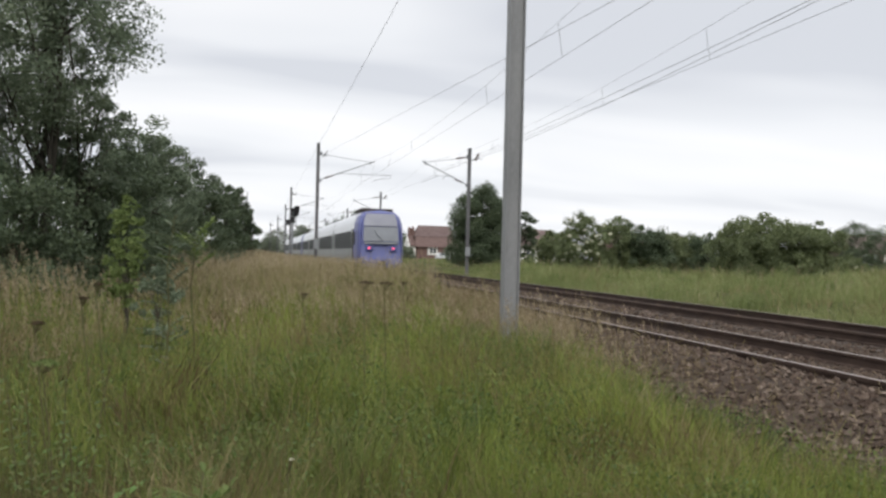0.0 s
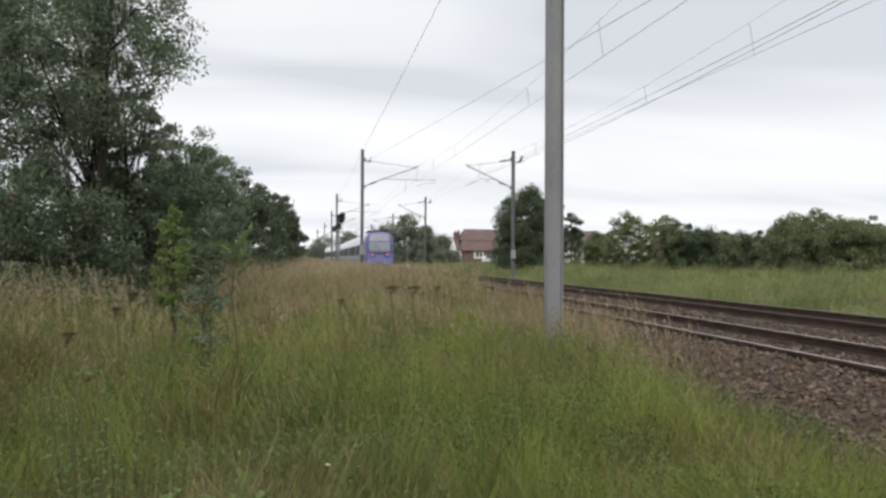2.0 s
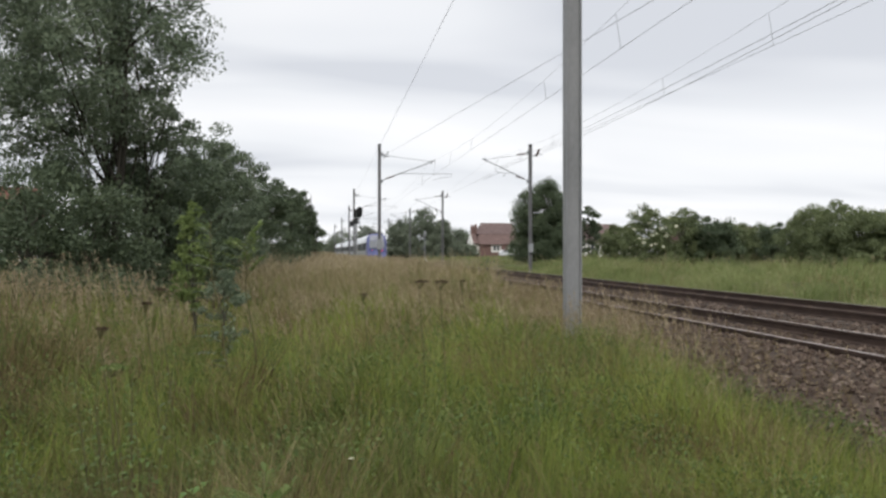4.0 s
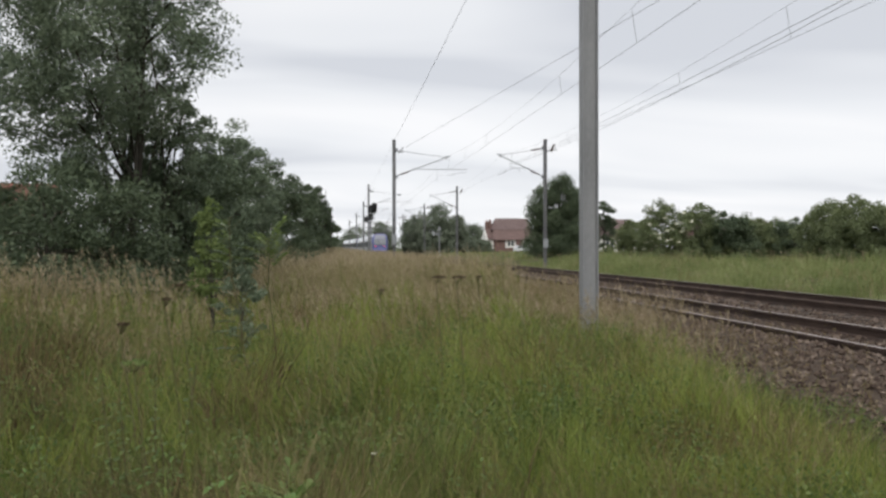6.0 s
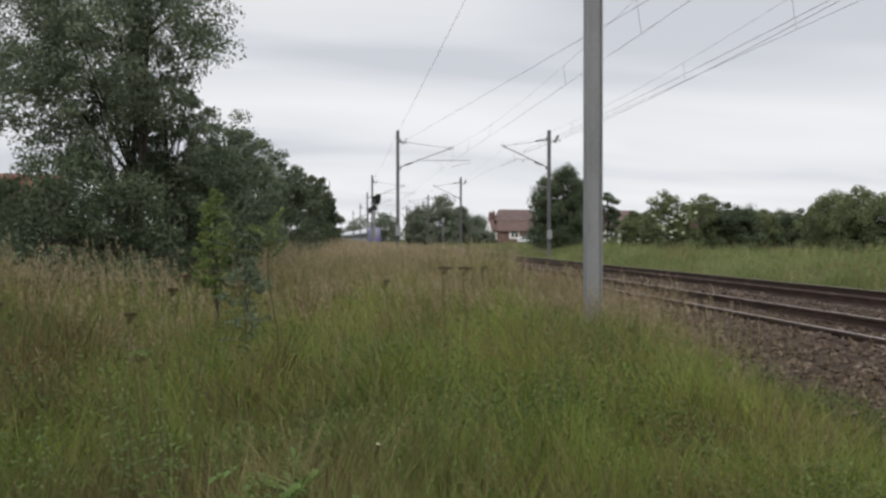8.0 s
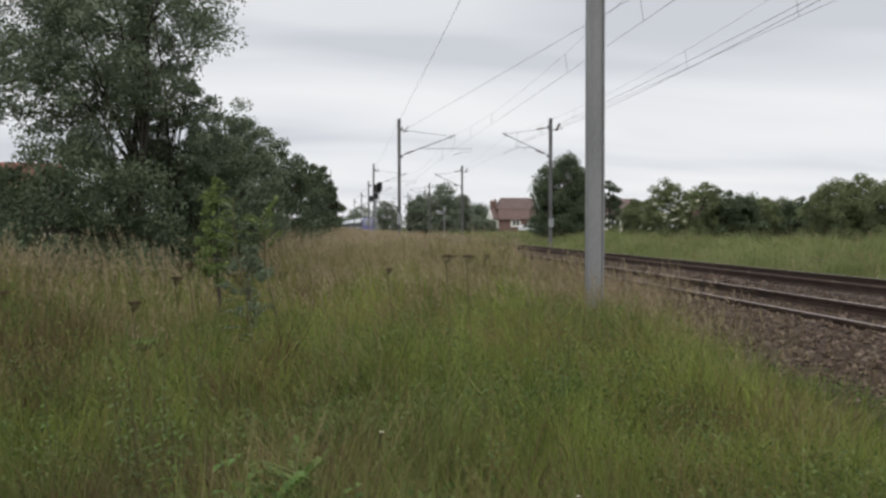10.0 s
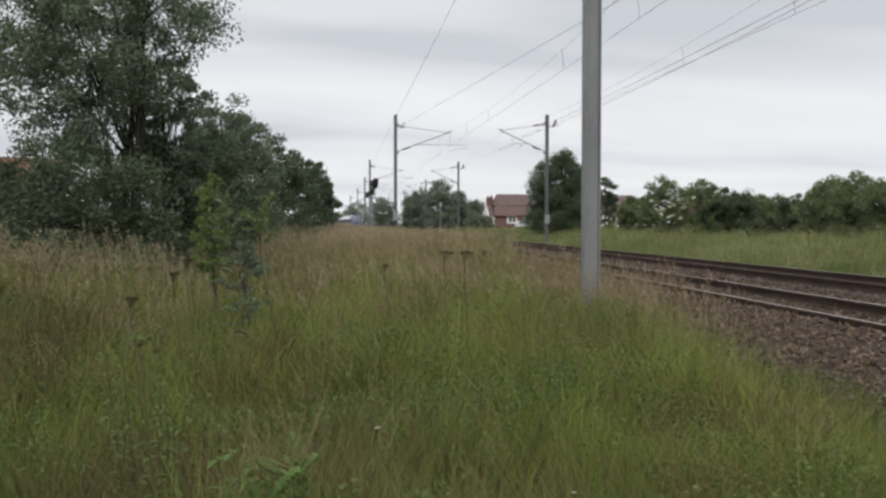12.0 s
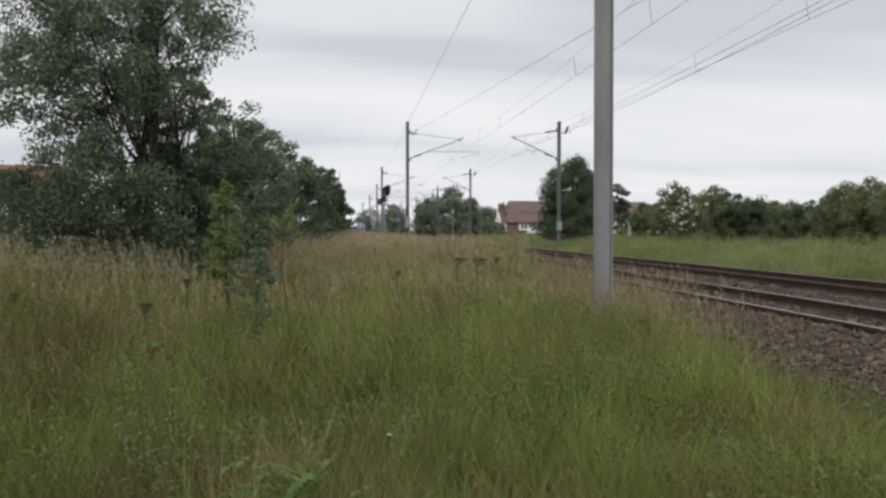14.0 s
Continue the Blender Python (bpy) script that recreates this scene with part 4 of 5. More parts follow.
build_hipped_house(at(923, 200), 203, 6, "low house with brown hipped roof, red front slope and white windows")
build_house(at(1120, 130), 134, 5.5, 6.0, 2.6, 5.0, 4, "small house with brown roof behind the tree", M_RENDER, M_TILE, 2, 0)
build_house(at(-75, 45), 48, 8.0, 7.0, 2.5, 4.1, 20, "low house with orange tiled roof behind the willow", M_RENDER, M_TILE_ORANGE, 2, 0)
build_house(at(1330, 170), 174, 16.0, 8.0, 3.0, 6.0, 0, "long low house with red roof behind the hedge", M_BRICK, M_TILE, 4, 1)
build_house(at(1770, 110), 112, 10.0, 8.0, 2.8, 5.0, 0, "house with red roof behind the hedge", M_BRICK, M_TILE, 3, 0)


# ---------------------------------------------------------------- signal
def build_signal(x, y):
    sg = empty("railway_signal", pose(x, y, 0), "black colour-light railway signal on a grey post, lights dark", "railway signal")
    tube("post", [(0, 0, -0.5), (0, 0, 5.6)], 0.1, M_GALV, sg, 8)
    bm = bmesh.new()
    board = [(-0.1, 5.02), (0.42, 4.98), (0.66, 5.25), (0.7, 5.95), (0.52, 6.16), (0.22, 6.16), (0.02, 5.92), (-0.2, 5.85), (-0.24, 5.2)]
    lo = [bm.verts.new((a, -0.06, b)) for a, b in board]
    hi = [bm.verts.new((a, 0.06, b)) for a, b in board]
    for i in range(len(board)):
        j = (i + 1) % len(board)
        bm.faces.new((lo[i], lo[j], hi[j], hi[i]))
    bm.faces.new(lo)
    bm.faces.new(hi[::-1])
    part("target_board", bm, M_BLACK, sg)
    for hx, z in ((0.42, 5.9), (0.42, 5.45), (0.02, 5.5), (0.05, 5.15)):
        tube("hood", [(hx, -0.06, z), (hx, -0.34, z)], 0.14, M_BLACK, sg, 10)
    part("relay_box", box(-0.72, -0.3, -0.2, 0.2, 4.1, 4.62, 0.03), M_BLACK, sg)
    part("number_board", box(-0.3, 0.26, -0.14, -0.1, 4.3, 4.95, 0.02), M_BLACK, sg)
    part("platform", box(-0.75, 0.4, -0.45, 0.45, 4.02, 4.09), M_GALV, sg)
    for px in (-0.72, 0.37):
        tube("guard_rail", [(px, -0.42, 4.06), (px, -0.42, 4.9), (px, 0.42, 4.9), (px, 0.42, 4.06)], 0.02, M_GALV, sg, 5)
    for s2 in (-1, 1):
        tube("ladder_rail", [(s2 * 0.2 - 0.45, 0.1, -0.4), (s2 * 0.2 - 0.45, 0.1, 4.05)], 0.025, M_GALV, sg, 5)
    for k in range(12):
        tube("rung", [(-0.65, 0.1, 0.1 + 0.3 * k), (-0.25, 0.1, 0.1 + 0.3 * k)], 0.015, M_GALV, sg, 4)
    return sg


build_signal(at(680, 99), 99)


def build_line_post(x, y, height, label):
    post = empty("line_post", pose(x, y, float(ground_z(np.array(x), np.array(y)))), label, "post")
    tube("post", [(0, 0, -0.3), (0, 0, height)], [0.09, 0.07], M_GALV, post, 8)
    part("head_plate", box(-0.16, 0.16, -0.12, -0.08, height - 0.7, height, 0.02), M_PLATE, post)
    part("foot_block", box(-0.25, 0.25, -0.25, 0.25, -0.1, 0.45, 0.03), M_RENDER, post, "white concrete foot")
    return post


build_line_post(at(801, 132), 132, 4.6, "grey lineside post with a white foot")


def build_car_parked(x, y, turn, label):
    """Small hatchback, length along x."""
    car = empty("parked_car", pose(x, y, float(ground_z(np.array(x), np.array(y))), 0, 0, turn), label, "car")
    prof = [(-2.0, 0.3), (2.0, 0.3), (2.05, 0.75), (1.2, 0.92), (0.6, 1.42), (-1.3, 1.46), (-1.95, 0.95)]
    lofted([[(a, -0.82, b) for a, b in prof], [(a, 0.82, b) for a, b in prof]], M_CAR, "body", car)
    for sd in (-1, 1):
        glass = [(0.95, 0.95), (0.5, 1.36), (-1.2, 1.38), (-1.6, 0.98)]
        bm = bmesh.new()
        bm.faces.new([bm.verts.new((a, sd * 0.835, b)) for a, b in glass])
        part("side_window", bm, M_GLASS, car)
        for wx in (-1.25, 1.3):
            tube("wheel", [(wx, sd * 0.70, 0.31), (wx, sd * 0.86, 0.31)], 0.31, M_BLACK, car, 14)
    return car


build_car_parked(at(950, 188), 188, 4, "pale parked hatchback in front of a house")


# ---------------------------------------------------------------- meadow
def blade_arrays(rng, x, y, h, w, lean, z0, la=None):
    """Bent tapering blades: five corners each. The wind presses them towards -x."""
    n = len(x)
    a = rng.uniform(0, 2 * np.pi, n)
    wx, wy = np.cos(a) * w / 2, np.sin(a) * w / 2
    if la is None:
        la = rng.uniform(0, 2 * np.pi, n)
    lx = (np.cos(la) * 0.8 - 0.28) * lean * h
    ly = np.sin(la) * 0.8 * lean * h
    zt = h * np.sqrt(np.clip(1 - (lx ** 2 + ly ** 2) / (h ** 2 + 1e-9) * 0.6, 0.2, 1))
    v = np.zeros((n, 5, 3))
    v[:, 0] = np.stack([x - wx, y - wy, z0 - 0.03], -1)
    v[:, 1] = np.stack([x + wx, y + wy, z0 - 0.03], -1)
    v[:, 2] = np.stack([x + wx * 0.8 + lx * 0.3, y + wy * 0.8 + ly * 0.3, z0 + zt * 0.58], -1)
    v[:, 3] = np.stack([x - wx * 0.8 + lx * 0.3, y - wy * 0.8 + ly * 0.3, z0 + zt * 0.58], -1)
    v[:, 4] = np.stack([x + lx, y + ly, z0 + zt], -1)
    o = np.arange(n)[:, None] * 5
    return v.reshape(-1, 3), o + np.array([[0, 1, 2, 3]]), o + np.array([[3, 2, 4]]), v[:, 4]


def head_arrays(rng, tips, count, length, width, droop=0.3):
    """Loose seed heads: small slivers hung round the upper end of each stem."""
    n = len(tips)
    t = np.repeat(tips, count, axis=0)
    m = n * count
    ln = np.repeat(length, count) * rng.uniform(0.16, 0.36, m)
    down = np.repeat(length, count) * rng.random(m)
    a = rng.uniform(0, 2 * np.pi, m)
    out = np.stack([np.cos(a) * 0.45 - droop, np.sin(a) * 0.45, rng.uniform(0.1, 0.9, m)], -1)
    out /= np.linalg.norm(out, axis=1)[:, None]
    base = t - np.stack([-0.2 * down, 0 * down, down], -1)
    s = np.cross(out, rng.normal(0, 1, (m, 3)))
    s /= np.linalg.norm(s, axis=1)[:, None] + 1e-9
    wd = (np.repeat(width, count) * rng.uniform(0.6, 1.3, m))[:, None]
    v = np.stack([base, base + out * (ln * 0.45)[:, None] + s * wd, base + out * ln[:, None], base + out * (ln * 0.45)[:, None] - s * wd], 1)
    return v.reshape(-1, 3), np.arange(m * 4).reshape(m, 4)


def scatter(rng, n, x0, x1, y0, y1, spread=(-40, 50), near=0.0):
    """Points of a box that lie within a fan of directions round the viewpoint."""
    xs, ys = [], []
    got = 0
    while got < n:
        x, y = rng.uniform(x0, x1, 4 * n), rng.uniform(y0, y1, 4 * n)
        a = np.degrees(np.arctan2(x, y))
        k = (a > spread[0]) & (a < spread[1]) & (np.hypot(x, y) > near)
        xs.append(x[k])
        ys.append(y[k])
        got += int(k.sum())
    return np.concatenate(xs)[:n], np.concatenate(ys)[:n]


def grass_height(x, y):
    """Standing height of the sward."""
    h = 0.58 + 0.15 * wave(x, y, 2.0) + 0.12 * wave(x + 7, y, 5.0) + 0.08 * smooth01(14, 30, y)
    h = h + 0.34 * smooth01(-0.8, -4.0, x) * smooth01(5, 10, y)
    h = h * (1 - 0.45 * smooth01(-1.0, 0.1, x - field_edge(y)) * (x < 9) * (1 - smooth01(8, 13, y)))
    h = h + 0.24 * wave(x * 3.1 + 2, y * 2.7, 3.0) * (y < 40) + 0.12 * wave(x * 5 + 1, y * 4 + 3, 4.0) * (y < 14)
    h = h + (0.14 * smooth01(18, 30, y) - 0.14 * smooth01(38, 60, y)) * smooth01(2.0, 4.5, x)
    h = np.where(x > 12, 0.56 + 0.28 * wave(x, y, 1.5) + 0.34 * wave(x * 1.3, y * 1.1 + 3, 3.4), h)
    return h


ZONES = [  # count, x0, x1, y0, y1, blade width, from
    (34000, -14, 4.4, -12.0, 14.0, 0.012, 1.3),
    (120000, -4, 4.6, 0.6, 5.0, 0.0037, 0.9),
    (105000, -9, 4.9, 5.0, 12.0, 0.0065, 0.0),
    (84000, -16, 5.6, 12.0, 35.0, 0.016, 0.0),
    (52000, -9, 5.7, 35.0, 120.0, 0.034, 0.0),
    (10000, -16, 3.0, 120.0, 320.0, 0.09, 0.0),
    (50000, 13.2, 20.0, 10.0, 70.0, 0.018, 0.0),
    (46000, 18.0, 66.0, 15.0, 80.0, 0.034, 0.0),
    (16000, 13.0, 90.0, 80.0, 300.0, 0.10, 0.0),
]


def build_meadow():
    rng = np.random.default_rng(11)
    bins = {k: ([], [], [], [0]) for k in ("meadow_grass", "fresh_grass", "dry_grass", "brown_stalks", "verge_grass")}
    for n, x0, x1, y0, y1, w, near in ZONES:
        x, y = scatter(rng, n, x0, x1, y0, y1, (-180, 180) if y0 < 0 else (-40, 50), near)
        x = np.where(y > 150, x - bend(y), x)
        inside = (x + bend(y) < field_edge(y) + 0.22 * rng.normal(0, 1, n)) | (x + bend(y) > 12.7)
        x, y = x[inside], y[inside]
        n = len(x)
        # most blades stand in tussocks that share height, tone and lean
        k = rng.integers(0, n, max(4, n // 75))
        own = rng.integers(0, len(k), n)
        tus = rng.random(n) < 0.72
        sp = 0.105 + 0.0065 * y
        x = np.where(tus, x[k][own] + rng.normal(0, 1, n) * sp, x)
        y = np.where(tus, y[k][own] + rng.normal(0, 1, n) * sp, y)
        off = np.hypot(x, y) < 0.8
        y = np.where(off, y + 1.5, y)
        z = ground_z(x, y)
        tall = np.where(tus, rng.uniform(0.48, 1.42, len(k))[own], 0.8)
        tall = np.where(x > 13, tall ** 1.7, tall)
        h = grass_height(x, y) * rng.uniform(0.5, 1.08, n) * tall
        lean_way = np.where(tus, rng.uniform(0, 2 * np.pi, len(k))[own], rng.uniform(0, 2 * np.pi, n)) + rng.normal(0, 0.7, n)
        lean_by = np.where(tus, rng.uniform(0.25, 1.15, len(k))[own], 0.5) * rng.uniform(0.5, 1.4, n) * np.where(x > 12.5, 1.5, 1.0)
        tone_g, tone_d = rng.normal(0, 0.42, len(k))[own], rng.normal(0, 0.42, len(k))[own]
        # The foreground and near-left get the darker mix, painting in the tall sward's shade.
        green = wave(x * 1.7 + 3, y * 1.3, 1.9) + np.where(tus, tone_g, 0) + rng.normal(0, 0.18, n) + 0.6 * smooth01(4.8, 7.5, y) * (1 - smooth01(12, 15, y)) * smooth01(-3, -0.5, x) - 0.3 * smooth01(4.4, 3.0, y) - 0.25 * smooth01(12, 40, y) * (x < 5)
        dry = wave(x * 2.1 - 5, y * 1.9 + 2, 1.6) + np.where(tus, tone_d, 0) + rng.normal(0, 0.2, n) + (1.35 * smooth01(11, 32, y) - 0.22 * (y < 9)) * (x < 9) - 0.12 * (x > 13)
        brown = wave(x * 2.4 + 9, y * 2.6 - 4, 1.7) + 0.5 * wave(x * 5 + 1, y * 6, 1.9) + np.where(tus, tone_g, 0) + rng.normal(0, 0.2, n) + 0.3 * smooth01(-0.6, -3.0, x) * (y < 12)
        which = np.where(dry > 0.62, 2, np.where(x > 12.5, 4, np.where((brown > 0.62 - 0.16 * (y < 7)) & (y < 40), 3, np.where(green > -0.02 + 0.2 * smooth01(0.3, -2.5, x) * (y < 7), 1, 0))))
        for i, key in enumerate(bins):
            k = which == i
            if not k.any():
                continue
            v, q, t, _ = blade_arrays(rng, x[k], y[k], h[k], np.full(k.sum(), w), lean_by[k], z[k], lean_way[k])
            b = bins[key]
            b[0].append(v)
            b[1].append(q + b[3][0])
            b[2].append(t + b[3][0])
            b[3][0] += len(v)
    for key, mat, label in (("meadow_grass", M_GRASS, "tall green meadow grass beside the tracks"), ("fresh_grass", M_GRASS_FRESH, "fresh bright green grass in the meadow"),
                            ("dry_grass", M_STRAW, "dry straw-coloured grass blades in the meadow"),
                            ("brown_stalks", M_SORREL, "reddish-brown faded stalks in patches of the meadow"), ("verge_grass", M_VERGE, "lush green tussock grass beyond the tracks")):
        b = bins[key]
        ob = new(key, np_mesh(key, np.concatenate(b[0]), np.concatenate(b[1]), np.concatenate(b[2]), [mat]))
        tagged(ob, label, "grass", kind="stuff")


build_meadow()

SEED_ZONES = [  # count, x0, x1, y0, y1, slivers, head length, sliver width
    (1500, -4, 4.9, 1.8, 5.0, 14, 0.13, 0.0012),
    (4200, -9, 5.3, 5.0, 12.0, 12, 0.17, 0.0022),
    (1700, -10, -1.8, 8.0, 16.0, 14, 0.26, 0.003),
    (10000, -16, 5.4, 12.0, 35.0, 7, 0.2, 0.007),
    (20000, -9, 5.7, 35.0, 120.0, 4, 0.24, 0.015),
    (3000, -16, 4.0, 120.0, 300.0, 3, 0.3, 0.05),
    (3000, 13.0, 60.0, 12.0, 80.0, 5, 0.25, 0.012),
    (3600, 3.7, 5.6, 4.0, 22.0, 10, 0.16, 0.0026),
    (2600, 3.6, 5.2, 5.0, 20.0, 12, 0.18, 0.003),
]


def build_seed_heads():
    rng = np.random.default_rng(23)
    bins = {"seed_heads": ([], [], [], [0]), "brown_seed_heads": ([], [], [], [0])}
    for n, x0, x1, y0, y1, cnt, ln, wd in SEED_ZONES:
        vs, qs, ts, off = bins["brown_seed_heads" if wd < 0.0029 else "seed_heads"]
        x, y = scatter(rng, n, x0, x1, y0, y1)
        # seed heads stand in drifts
        drift = rng.random(n) < 0.42 + 0.5 * (y > 16)
        keep = ((x < field_edge(y) + 0.3) | (x > 12.7) | drift) & (wave(x * 1.3, y * 1.5 + 5, 2.2) + 0.5 * smooth01(7, 16, y) + 0.35 * smooth01(-1, -4, x) + rng.normal(0, 0.3, n) > 0.12)
        x, y = x[keep], y[keep]
        x = np.where(y > 150, x - bend(y), x)
        m = len(x)
        z = ground_z(x, y)
        h = grass_height(x, y) * rng.uniform(0.95, 1.38, m) * np.where((x > field_edge(y)) & (x < 9) & (y < 16), 1.35, 1.0)
        v, q, t, tips = blade_arrays(rng, x, y, h, np.full(m, max(0.0022, wd * 0.55)), rng.uniform(0.15, 0.5, m), z)
        vs.append(v)
        qs.append(q + off[0])
        ts.append(t + off[0])
        off[0] += len(v)
        v, q = head_arrays(rng, tips, cnt, np.full(m, ln), np.full(m, wd))
        vs.append(v)
        qs.append(q + off[0])
        off[0] += len(v)
    for key, mat, label in (("seed_heads", M_SEED, "pinkish-tan flowering grass heads above the sward"), ("brown_seed_heads", M_SEED_NEAR, "fine brownish grass heads among the green blades")):
        vs, qs, ts, off = bins[key]
        ob = new(key, np_mesh(key, np.concatenate(vs), np.concatenate(qs), np.concatenate(ts), [mat]))
        tagged(ob, label, "grass", kind="stuff")


build_seed_heads()


def build_undergrowth():
    """Broad-leaved herbs between the grasses, in drifts."""
    rng = np.random.default_rng(31)
    x, y = scatter(rng, 13000, -5, 4.6, 1.6, 13.0)
    keep = wave(x * 2.3 + 1, y * 2.0 - 3, 2.4) + rng.normal(0, 0.25, len(x)) > 0.05
    x, y = x[keep], y[keep]
    n = len(x)
    z = ground_z(x, y) + grass_height(x, y) * rng.uniform(0.35, 0.92, n)
    v, q = leaf_quads(rng, np.stack([x, y, z], -1), 14, rng.uniform(0.06, 0.17, n), 0.013, 0.8, 0.5)
    ob = new("undergrowth", np_mesh("undergrowth", v, q, mats=[M_HERB]))
    tagged(ob, "broad-leaved green herbs among the grass", "undergrowth", kind="stuff")


M_HERB = material("herb_leaves", [(0.03, 0.055, 0.014), (0.075, 0.115, 0.028), (0.17, 0.21, 0.065)], 0.6, scale=0.9, fine=5, bump=0, by="island", translucent=0.3)
build_undergrowth()


# ---------------------------------------------------------------- weeds and saplings
def leaf_mesh(base, way, side, length, width, droop=0.25):
    """One pointed leaf folded along its midrib: eight corners, six quads' worth of faces."""
    base, way, side = np.array(base), np.array(way), np.array(side)
    up = np.cross(side, way)
    pts = []
    for f, ww in ((0.0, 0.0), (0.3, 0.85), (0.6, 1.0), (1.0, 0.0)):
        c = base + way * length * f - np.array([0, 0, 1]) * droop * length * f * f
        if ww == 0:
            pts.append([c])
        else:
            pts.append([c - side * width * ww / 2 + up * width * 0.12, c, c + side * width * ww / 2 + up * width * 0.12])
    v = np.array([p for g in pts for p in g])
    q = np.array([(1, 4, 5, 2), (2, 5, 6, 3)])
    t = np.array([(0, 1, 2), (0, 2, 3), (4, 7, 5), (5, 7, 6)])
    return v, q, t


def gather(items):
    v, q, t, off = [], [], [], 0
    for a, b, c in items:
        v.append(a)
        q.append(b + off)
        t.append(c + off)
        off += len(a)
    return np.concatenate(v), np.concatenate(q), np.concatenate(t)


def unit(v):
    v = np.array(v, dtype=float)
    return v / (np.linalg.norm(v) + 1e-9)


def build_sapling(x, y, height, label, seed, leaflets=9, leaves=16, reach=0.34, from_z=0.3, mat=None, name="ash_sapling", wind=0.35):
    """Young tree: a thin stem and pinnate leaves blown towards -x."""
    rng = np.random.default_rng(seed)
    gz = float(ground_z(np.array(x), np.array(y)))
    plant = empty(name, pose(x, y, gz), label, "sapling")
    sway = rng.normal(0, 0.02, (8, 2))
    stem = np.stack([np.cumsum(sway[:, 0]), np.cumsum(sway[:, 1]), np.linspace(-0.05, height, 8)], -1)
    tube("stem", stem, np.linspace(0.014, 0.004, 8), M_STEM, plant, 6)
    items = []
    for k in range(leaves):
        f = from_z + (1 - from_z) * (k + 0.5) / leaves
        p0 = np.array([np.interp(f, np.linspace(0, 1, 8), stem[:, i]) for i in range(3)])
        a = k * 2.4 + rng.uniform(-0.4, 0.4)
        way = unit([math.cos(a) - wind, math.sin(a), 0.55 + 0.5 * f])
        ln = reach * (1.15 - 0.55 * abs(f - 0.6)) * rng.uniform(0.8, 1.15)
        side = unit(np.cross(way, (0, 0, 1)))
        rib = np.array([p0 + way * ln * s - np.array([0, 0, 0.3]) * ln * s * s for s in np.linspace(0, 1, 5)])
        tube("leaf_stalk", rib, 0.003, M_STEM, plant, 4)
        for j in range(leaflets):
            s = 0.25 + 0.75 * (j // 2) / max(1, leaflets // 2)
            b = p0 + way * ln * s - np.array([0, 0, 0.3]) * ln * s * s
            sg = 0 if j == leaflets - 1 else (1 if j % 2 else -1)
            w2 = unit(way + side * sg * 1.1 + np.array([-wind * 0.6, 0, 0]))
            items.append(leaf_mesh(b, w2, unit(np.cross(w2, (0.1, 0.2, 1))), ln * rng.uniform(0.34, 0.46), ln * 0.13, 0.35))
    v, q, t = gather(items)
    ob = new("foliage", np_mesh("foliage", v, q, t, [mat or M_LEAF_LIGHT]))
    ob.parent = plant
    return plant


def build_umbel(x, y, height, label, seed, spread=0.07, lean=-0.05, mat=None, heads=1, name="umbel_weed"):
    """Dry or flowering umbel: stem, rays and small flat heads."""
    rng = np.random.default_rng(seed)
    gz = float(ground_z(np.array(x), np.array(y)))
    plant = empty(name, pose(x, y, gz), label, "weed", "umbel weeds")
    for hd in range(heads):
        hh = height * (1 - 0.12 * hd)
        ox = (rng.uniform(-1, 1) * 0.12) if hd else 0.0
        top = np.array([lean * hh + ox, rng.uniform(-0.03, 0.03), hh - 0.06])
        stem = np.array([np.array([0, 0, -0.05]) * (1 - s) + top * s + np.array([0.02 * math.sin(4 * s), 0, 0]) for s in np.linspace(0, 1, 6)])
        tube("stem", stem, np.linspace(0.006, 0.0035, 6), M_STEM, plant, 5)
        rays, items, cents = [], [], []
        for k in range(14):
            a, rr = k * 2.4, spread * math.sqrt((k + 0.5) / 14)
            tip = top + np.array([math.cos(a) * rr, math.sin(a) * rr, 0.06 - 0.25 * rr])
            rays.append(tube_arrays([stem[-1], (stem[-1] + tip) / 2 + np.array([0, 0, -0.01]), tip], 0.0016, 4))
            cents.append(tip)
        v, q = join_arrays(rays)
        ob = new("ray_cluster", np_mesh("ray_cluster", v, q, mats=[M_STEM]))
        ob.parent = plant
        v, q = leaf_quads(rng, np.array(cents), 14, np.full(14, spread * 0.26), min(0.008, spread * 0.3), 0.35, 0.8)
        ob = new("flower_head", np_mesh("flower_head", v, q, mats=[mat or M_UMBEL]))
        ob.parent = plant
    return plant


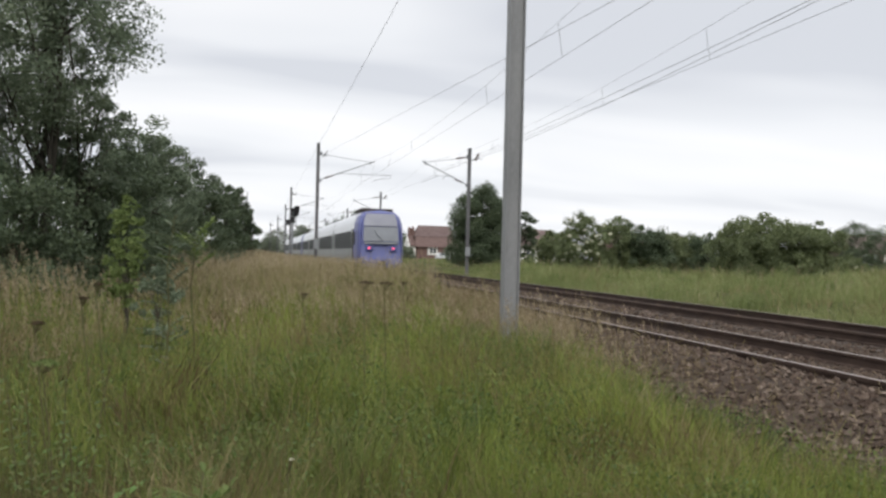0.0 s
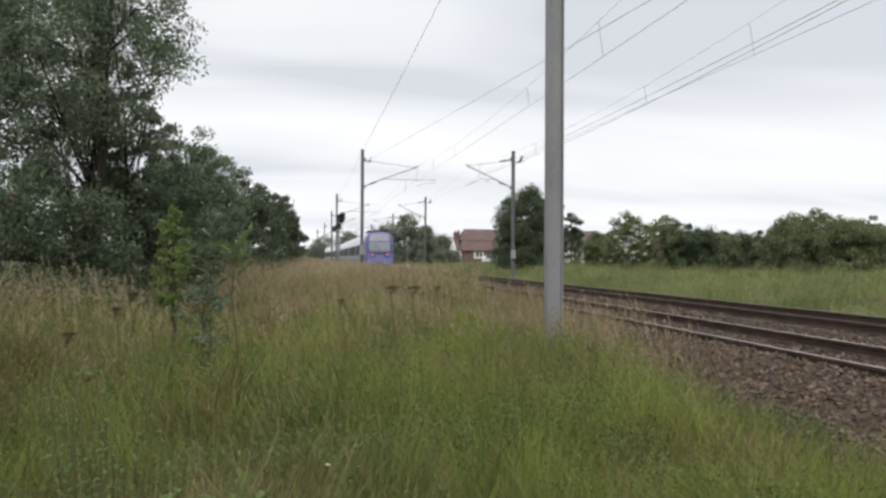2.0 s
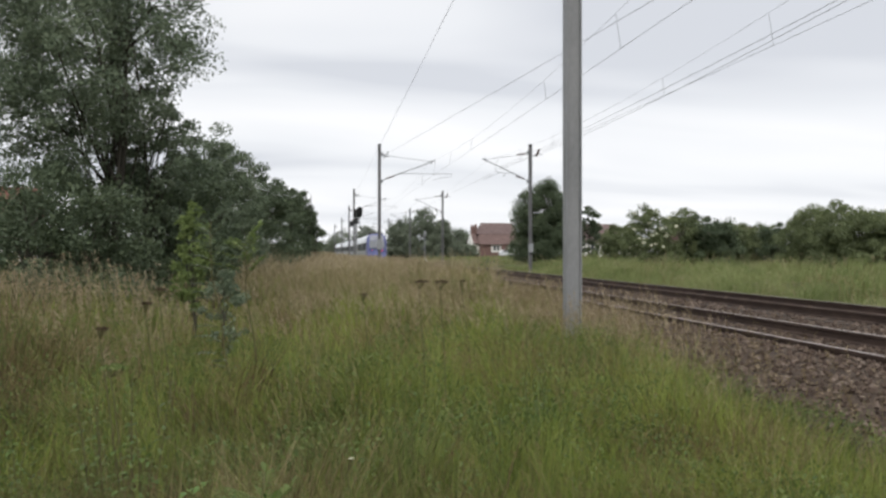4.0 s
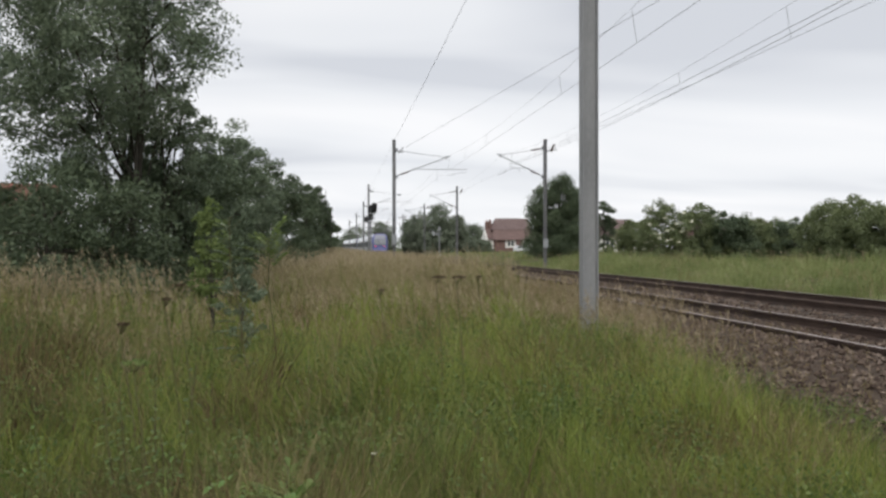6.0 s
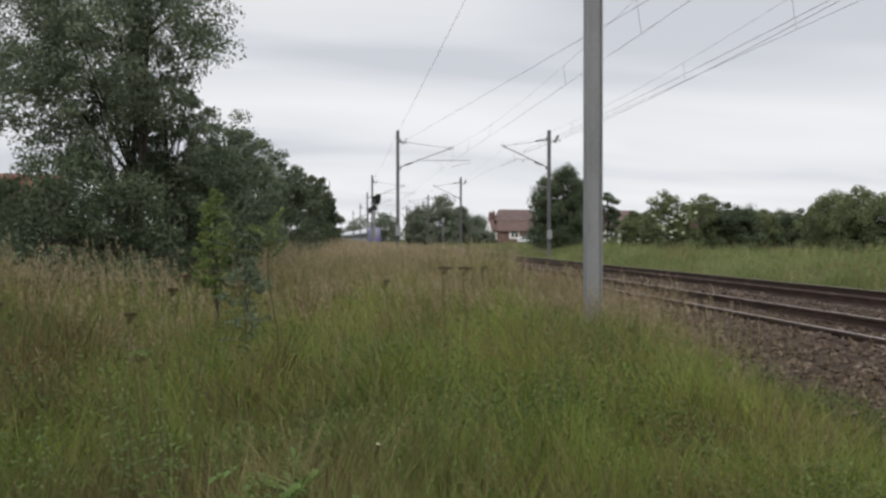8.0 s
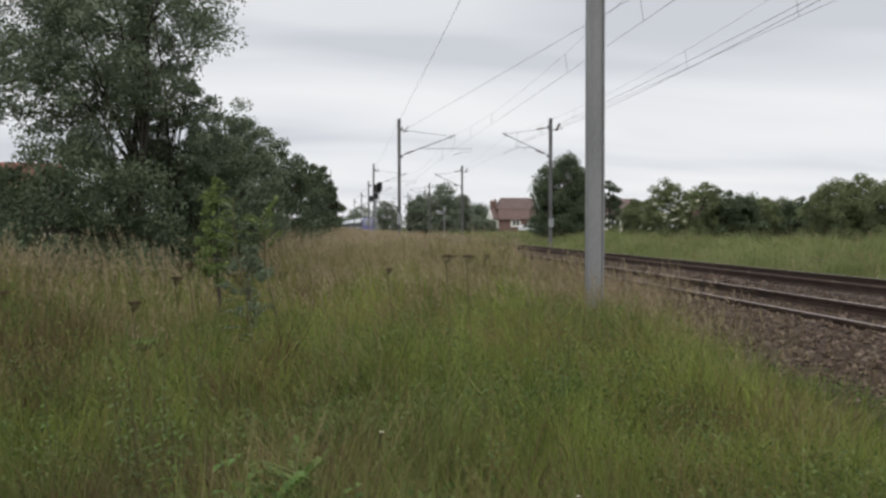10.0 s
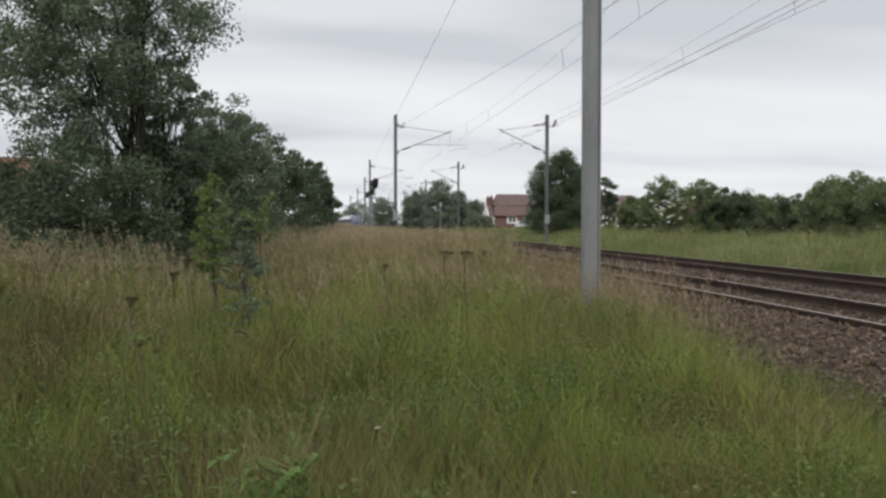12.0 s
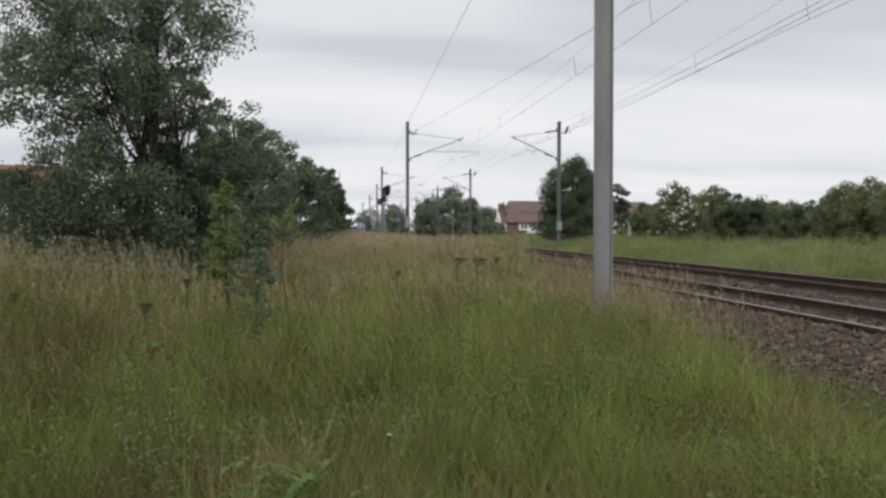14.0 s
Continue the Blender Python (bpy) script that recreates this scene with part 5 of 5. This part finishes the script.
def build_weed(x, y, height, label, seed, leaf=0.09, pairs=8, mat=None, stems=3, name="leafy_weed"):
    """Nettle-like weed: upright stems with opposite pointed leaves."""
    rng = np.random.default_rng(seed)
    gz = float(ground_z(np.array(x), np.array(y)))
    plant = empty(name, pose(x, y, gz), label, "weed", "leafy weeds")
    items = []
    for s in range(stems):
        bx, by = rng.normal(0, 0.07, 2) * (stems > 1)
        tx, ty = bx + rng.normal(-0.06, 0.08), by + rng.normal(0, 0.08)
        hh = height * rng.uniform(0.75, 1.05)
        tube("stem", [(bx, by, -0.05), ((bx + tx) / 2, (by + ty) / 2, hh * 0.5), (tx, ty, hh)], [0.005, 0.004, 0.002], M_STEM, plant, 5)
        for k in range(pairs):
            f = 0.25 + 0.75 * (k + rng.uniform(0.1, 0.9)) / pairs
            p0 = np.array([bx + (tx - bx) * f, by + (ty - by) * f, hh * f])
            a = k * 1.57 + rng.uniform(-0.7, 0.7)
            for sg in (1, -1):
                way = unit([math.cos(a) * sg - 0.25, math.sin(a) * sg, 0.5])
                items.append(leaf_mesh(p0, way, unit(np.cross(way, (0, 0, 1))), leaf * (1.25 - 0.7 * f) * rng.uniform(0.8, 1.2), leaf * 0.34 * (1.25 - 0.7 * f), 0.5))
    v, q, t = gather(items)
    ob = new("foliage", np_mesh("foliage", v, q, t, [mat or M_WEED]))
    ob.parent = plant
    return plant


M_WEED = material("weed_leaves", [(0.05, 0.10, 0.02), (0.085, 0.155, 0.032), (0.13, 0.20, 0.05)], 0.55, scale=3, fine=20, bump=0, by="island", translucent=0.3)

sapling_a = build_sapling(at(476, 9.0), 9.0, 1.85, "young ash sapling with feathery leaves bending in the wind", 61, leaves=30, reach=0.24, from_z=0.2, mat=M_LEAF)
sapling_b = build_sapling(at(527, 9.3), 9.3, 1.62, "slender ash sapling with pale leaves at its top", 62, leaves=9, reach=0.33, from_z=0.78)
build_tree("young_bush", at(398, 12.5), 12.5, 2.35, 0.85, "pale green young bush before the dark thicket", "bush", seed=63, clumps=42, per=52, leaf=0.036, mat=M_LEAF_LIGHT, skirt=0.35, trunk_r=0.02, shape=0.5, rough=0.5)
build_tree("young_bush", at(452, 10.5), 10.5, 1.5, 0.7, "low leafy young bush in the tall grass", "bush", seed=64, clumps=22, per=50, leaf=0.03, mat=M_LEAF, skirt=0.25, trunk_r=0.015, rough=0.5)

build_sapling(at(545, 3.3), 3.3, 0.66, "low ash seedling with broad feathery leaves in the grass", 65, leaves=26, leaflets=13, reach=0.2, from_z=0.3, mat=M_LEAF_LIGHT)
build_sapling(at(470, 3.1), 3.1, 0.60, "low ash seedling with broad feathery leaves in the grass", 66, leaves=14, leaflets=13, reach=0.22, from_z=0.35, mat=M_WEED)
build_weed(at(292, 3.9), 3.9, 1.0, "tall dark dock plant standing in the grass", 67, 0.085, pairs=14, stems=5, mat=M_HERB, name="dock_plant")
umbels = []
for px, d, hh, sd, sp in ((806, 7.0, 1.24, 71, 0.05), (843, 7.0, 1.235, 72, 0.05), (888, 9.5, 1.16, 73, 0.03), (275, 5.2, 1.12, 74, 0.03), (350, 6.2, 1.22, 75, 0.03), (372, 6.4, 1.3, 76, 0.03), (40, 6.2, 1.15, 77, 0.03), (715, 8.2, 1.1, 78, 0.03)):
    umbels.append(build_umbel(at(px, d), d, hh, "dry brown umbel on a thin dark stem", sd, sp, lean=0.02 if sd in (71, 72) else -0.05))
build_umbel(at(290, 4.6), 4.6, 0.98, "yellow-green umbel above the grass", 81, 0.06, mat=M_LEAF_LIGHT)
build_umbel(at(705, 3.6), 3.6, 0.72, "small white flower head on a thin stem", 82, 0.009, mat=M_FLOWER)
build_umbel(at(1052, 3.3), 3.3, 0.55, "small white flower head on a thin stem", 83, 0.009, mat=M_FLOWER)

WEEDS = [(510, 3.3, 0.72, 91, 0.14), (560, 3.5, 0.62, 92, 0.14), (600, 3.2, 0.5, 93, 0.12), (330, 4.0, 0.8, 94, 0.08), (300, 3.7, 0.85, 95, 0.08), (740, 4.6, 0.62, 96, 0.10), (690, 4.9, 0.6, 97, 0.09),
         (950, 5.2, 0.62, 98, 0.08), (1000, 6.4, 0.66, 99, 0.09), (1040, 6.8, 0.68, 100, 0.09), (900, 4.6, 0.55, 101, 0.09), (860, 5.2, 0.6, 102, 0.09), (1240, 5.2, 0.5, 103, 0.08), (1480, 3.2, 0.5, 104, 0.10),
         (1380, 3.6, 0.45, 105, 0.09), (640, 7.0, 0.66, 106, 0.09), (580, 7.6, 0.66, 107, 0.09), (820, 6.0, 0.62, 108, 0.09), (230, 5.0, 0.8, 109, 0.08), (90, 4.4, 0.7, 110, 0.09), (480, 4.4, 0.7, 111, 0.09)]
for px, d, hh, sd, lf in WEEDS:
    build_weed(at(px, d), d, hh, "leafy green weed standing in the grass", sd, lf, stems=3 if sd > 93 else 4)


# ---------------------------------------------------------------- what moves
def motions():
    times = [0.5 * k for k in range(29)]
    for i, car in enumerate(train_cars):
        walk(car, [(t, line_pose(tail_at(t) + CAR_L / 2 + GAP * i)) for t in times])
    walk(sapling_a, [(t, sapling_a.matrix_world @ pose(0, 0, 0, 0, a, 0)) for t, a in
                     ((0, 0), (0.8, -1), (1.5, -1.5), (2.3, -3), (3, -10), (4.2, -8), (5.5, -8.5), (6.5, -7.5), (8, -8.5), (9.5, -8), (11, -10), (12.5, -9.5), (13.2, -8), (14, -8.5))])
    walk(sapling_b, [(t, sapling_b.matrix_world @ pose(0, 0, 0, 0, a, 0)) for t, a in
                     ((0, 0), (0.8, -0.5), (1.5, -1), (2.3, -2), (3, -6.5), (4.2, -4), (5.5, -3), (6.5, -2), (8, -4.5), (9.5, -7), (11, -7), (12.5, -7), (13.2, -4), (14, -3))])
    sway = ((0, -0.4), (0.5, -0.8), (1, -1.4), (1.5, -5), (2, -5.2), (2.5, -4.2), (3, -1.2), (4.2, -2), (5.5, -0.4), (6, -2.4), (6.5, -2), (7, -3.2), (8.2, -1), (9.5, 1.4), (10, -1), (10.5, -2.2),
            (11, -0.4), (11.5, -0.2), (12, -0.4), (12.5, -0.4), (13, -0.8), (13.5, -0.2), (14, 0))
    for i, plant in enumerate(umbels):
        base = plant.matrix_world.copy()
        walk(plant, [(t, base @ pose(0, 0, 0, 0, a * (1.0 - 0.08 * i), 0)) for t, a in sway])


motions()
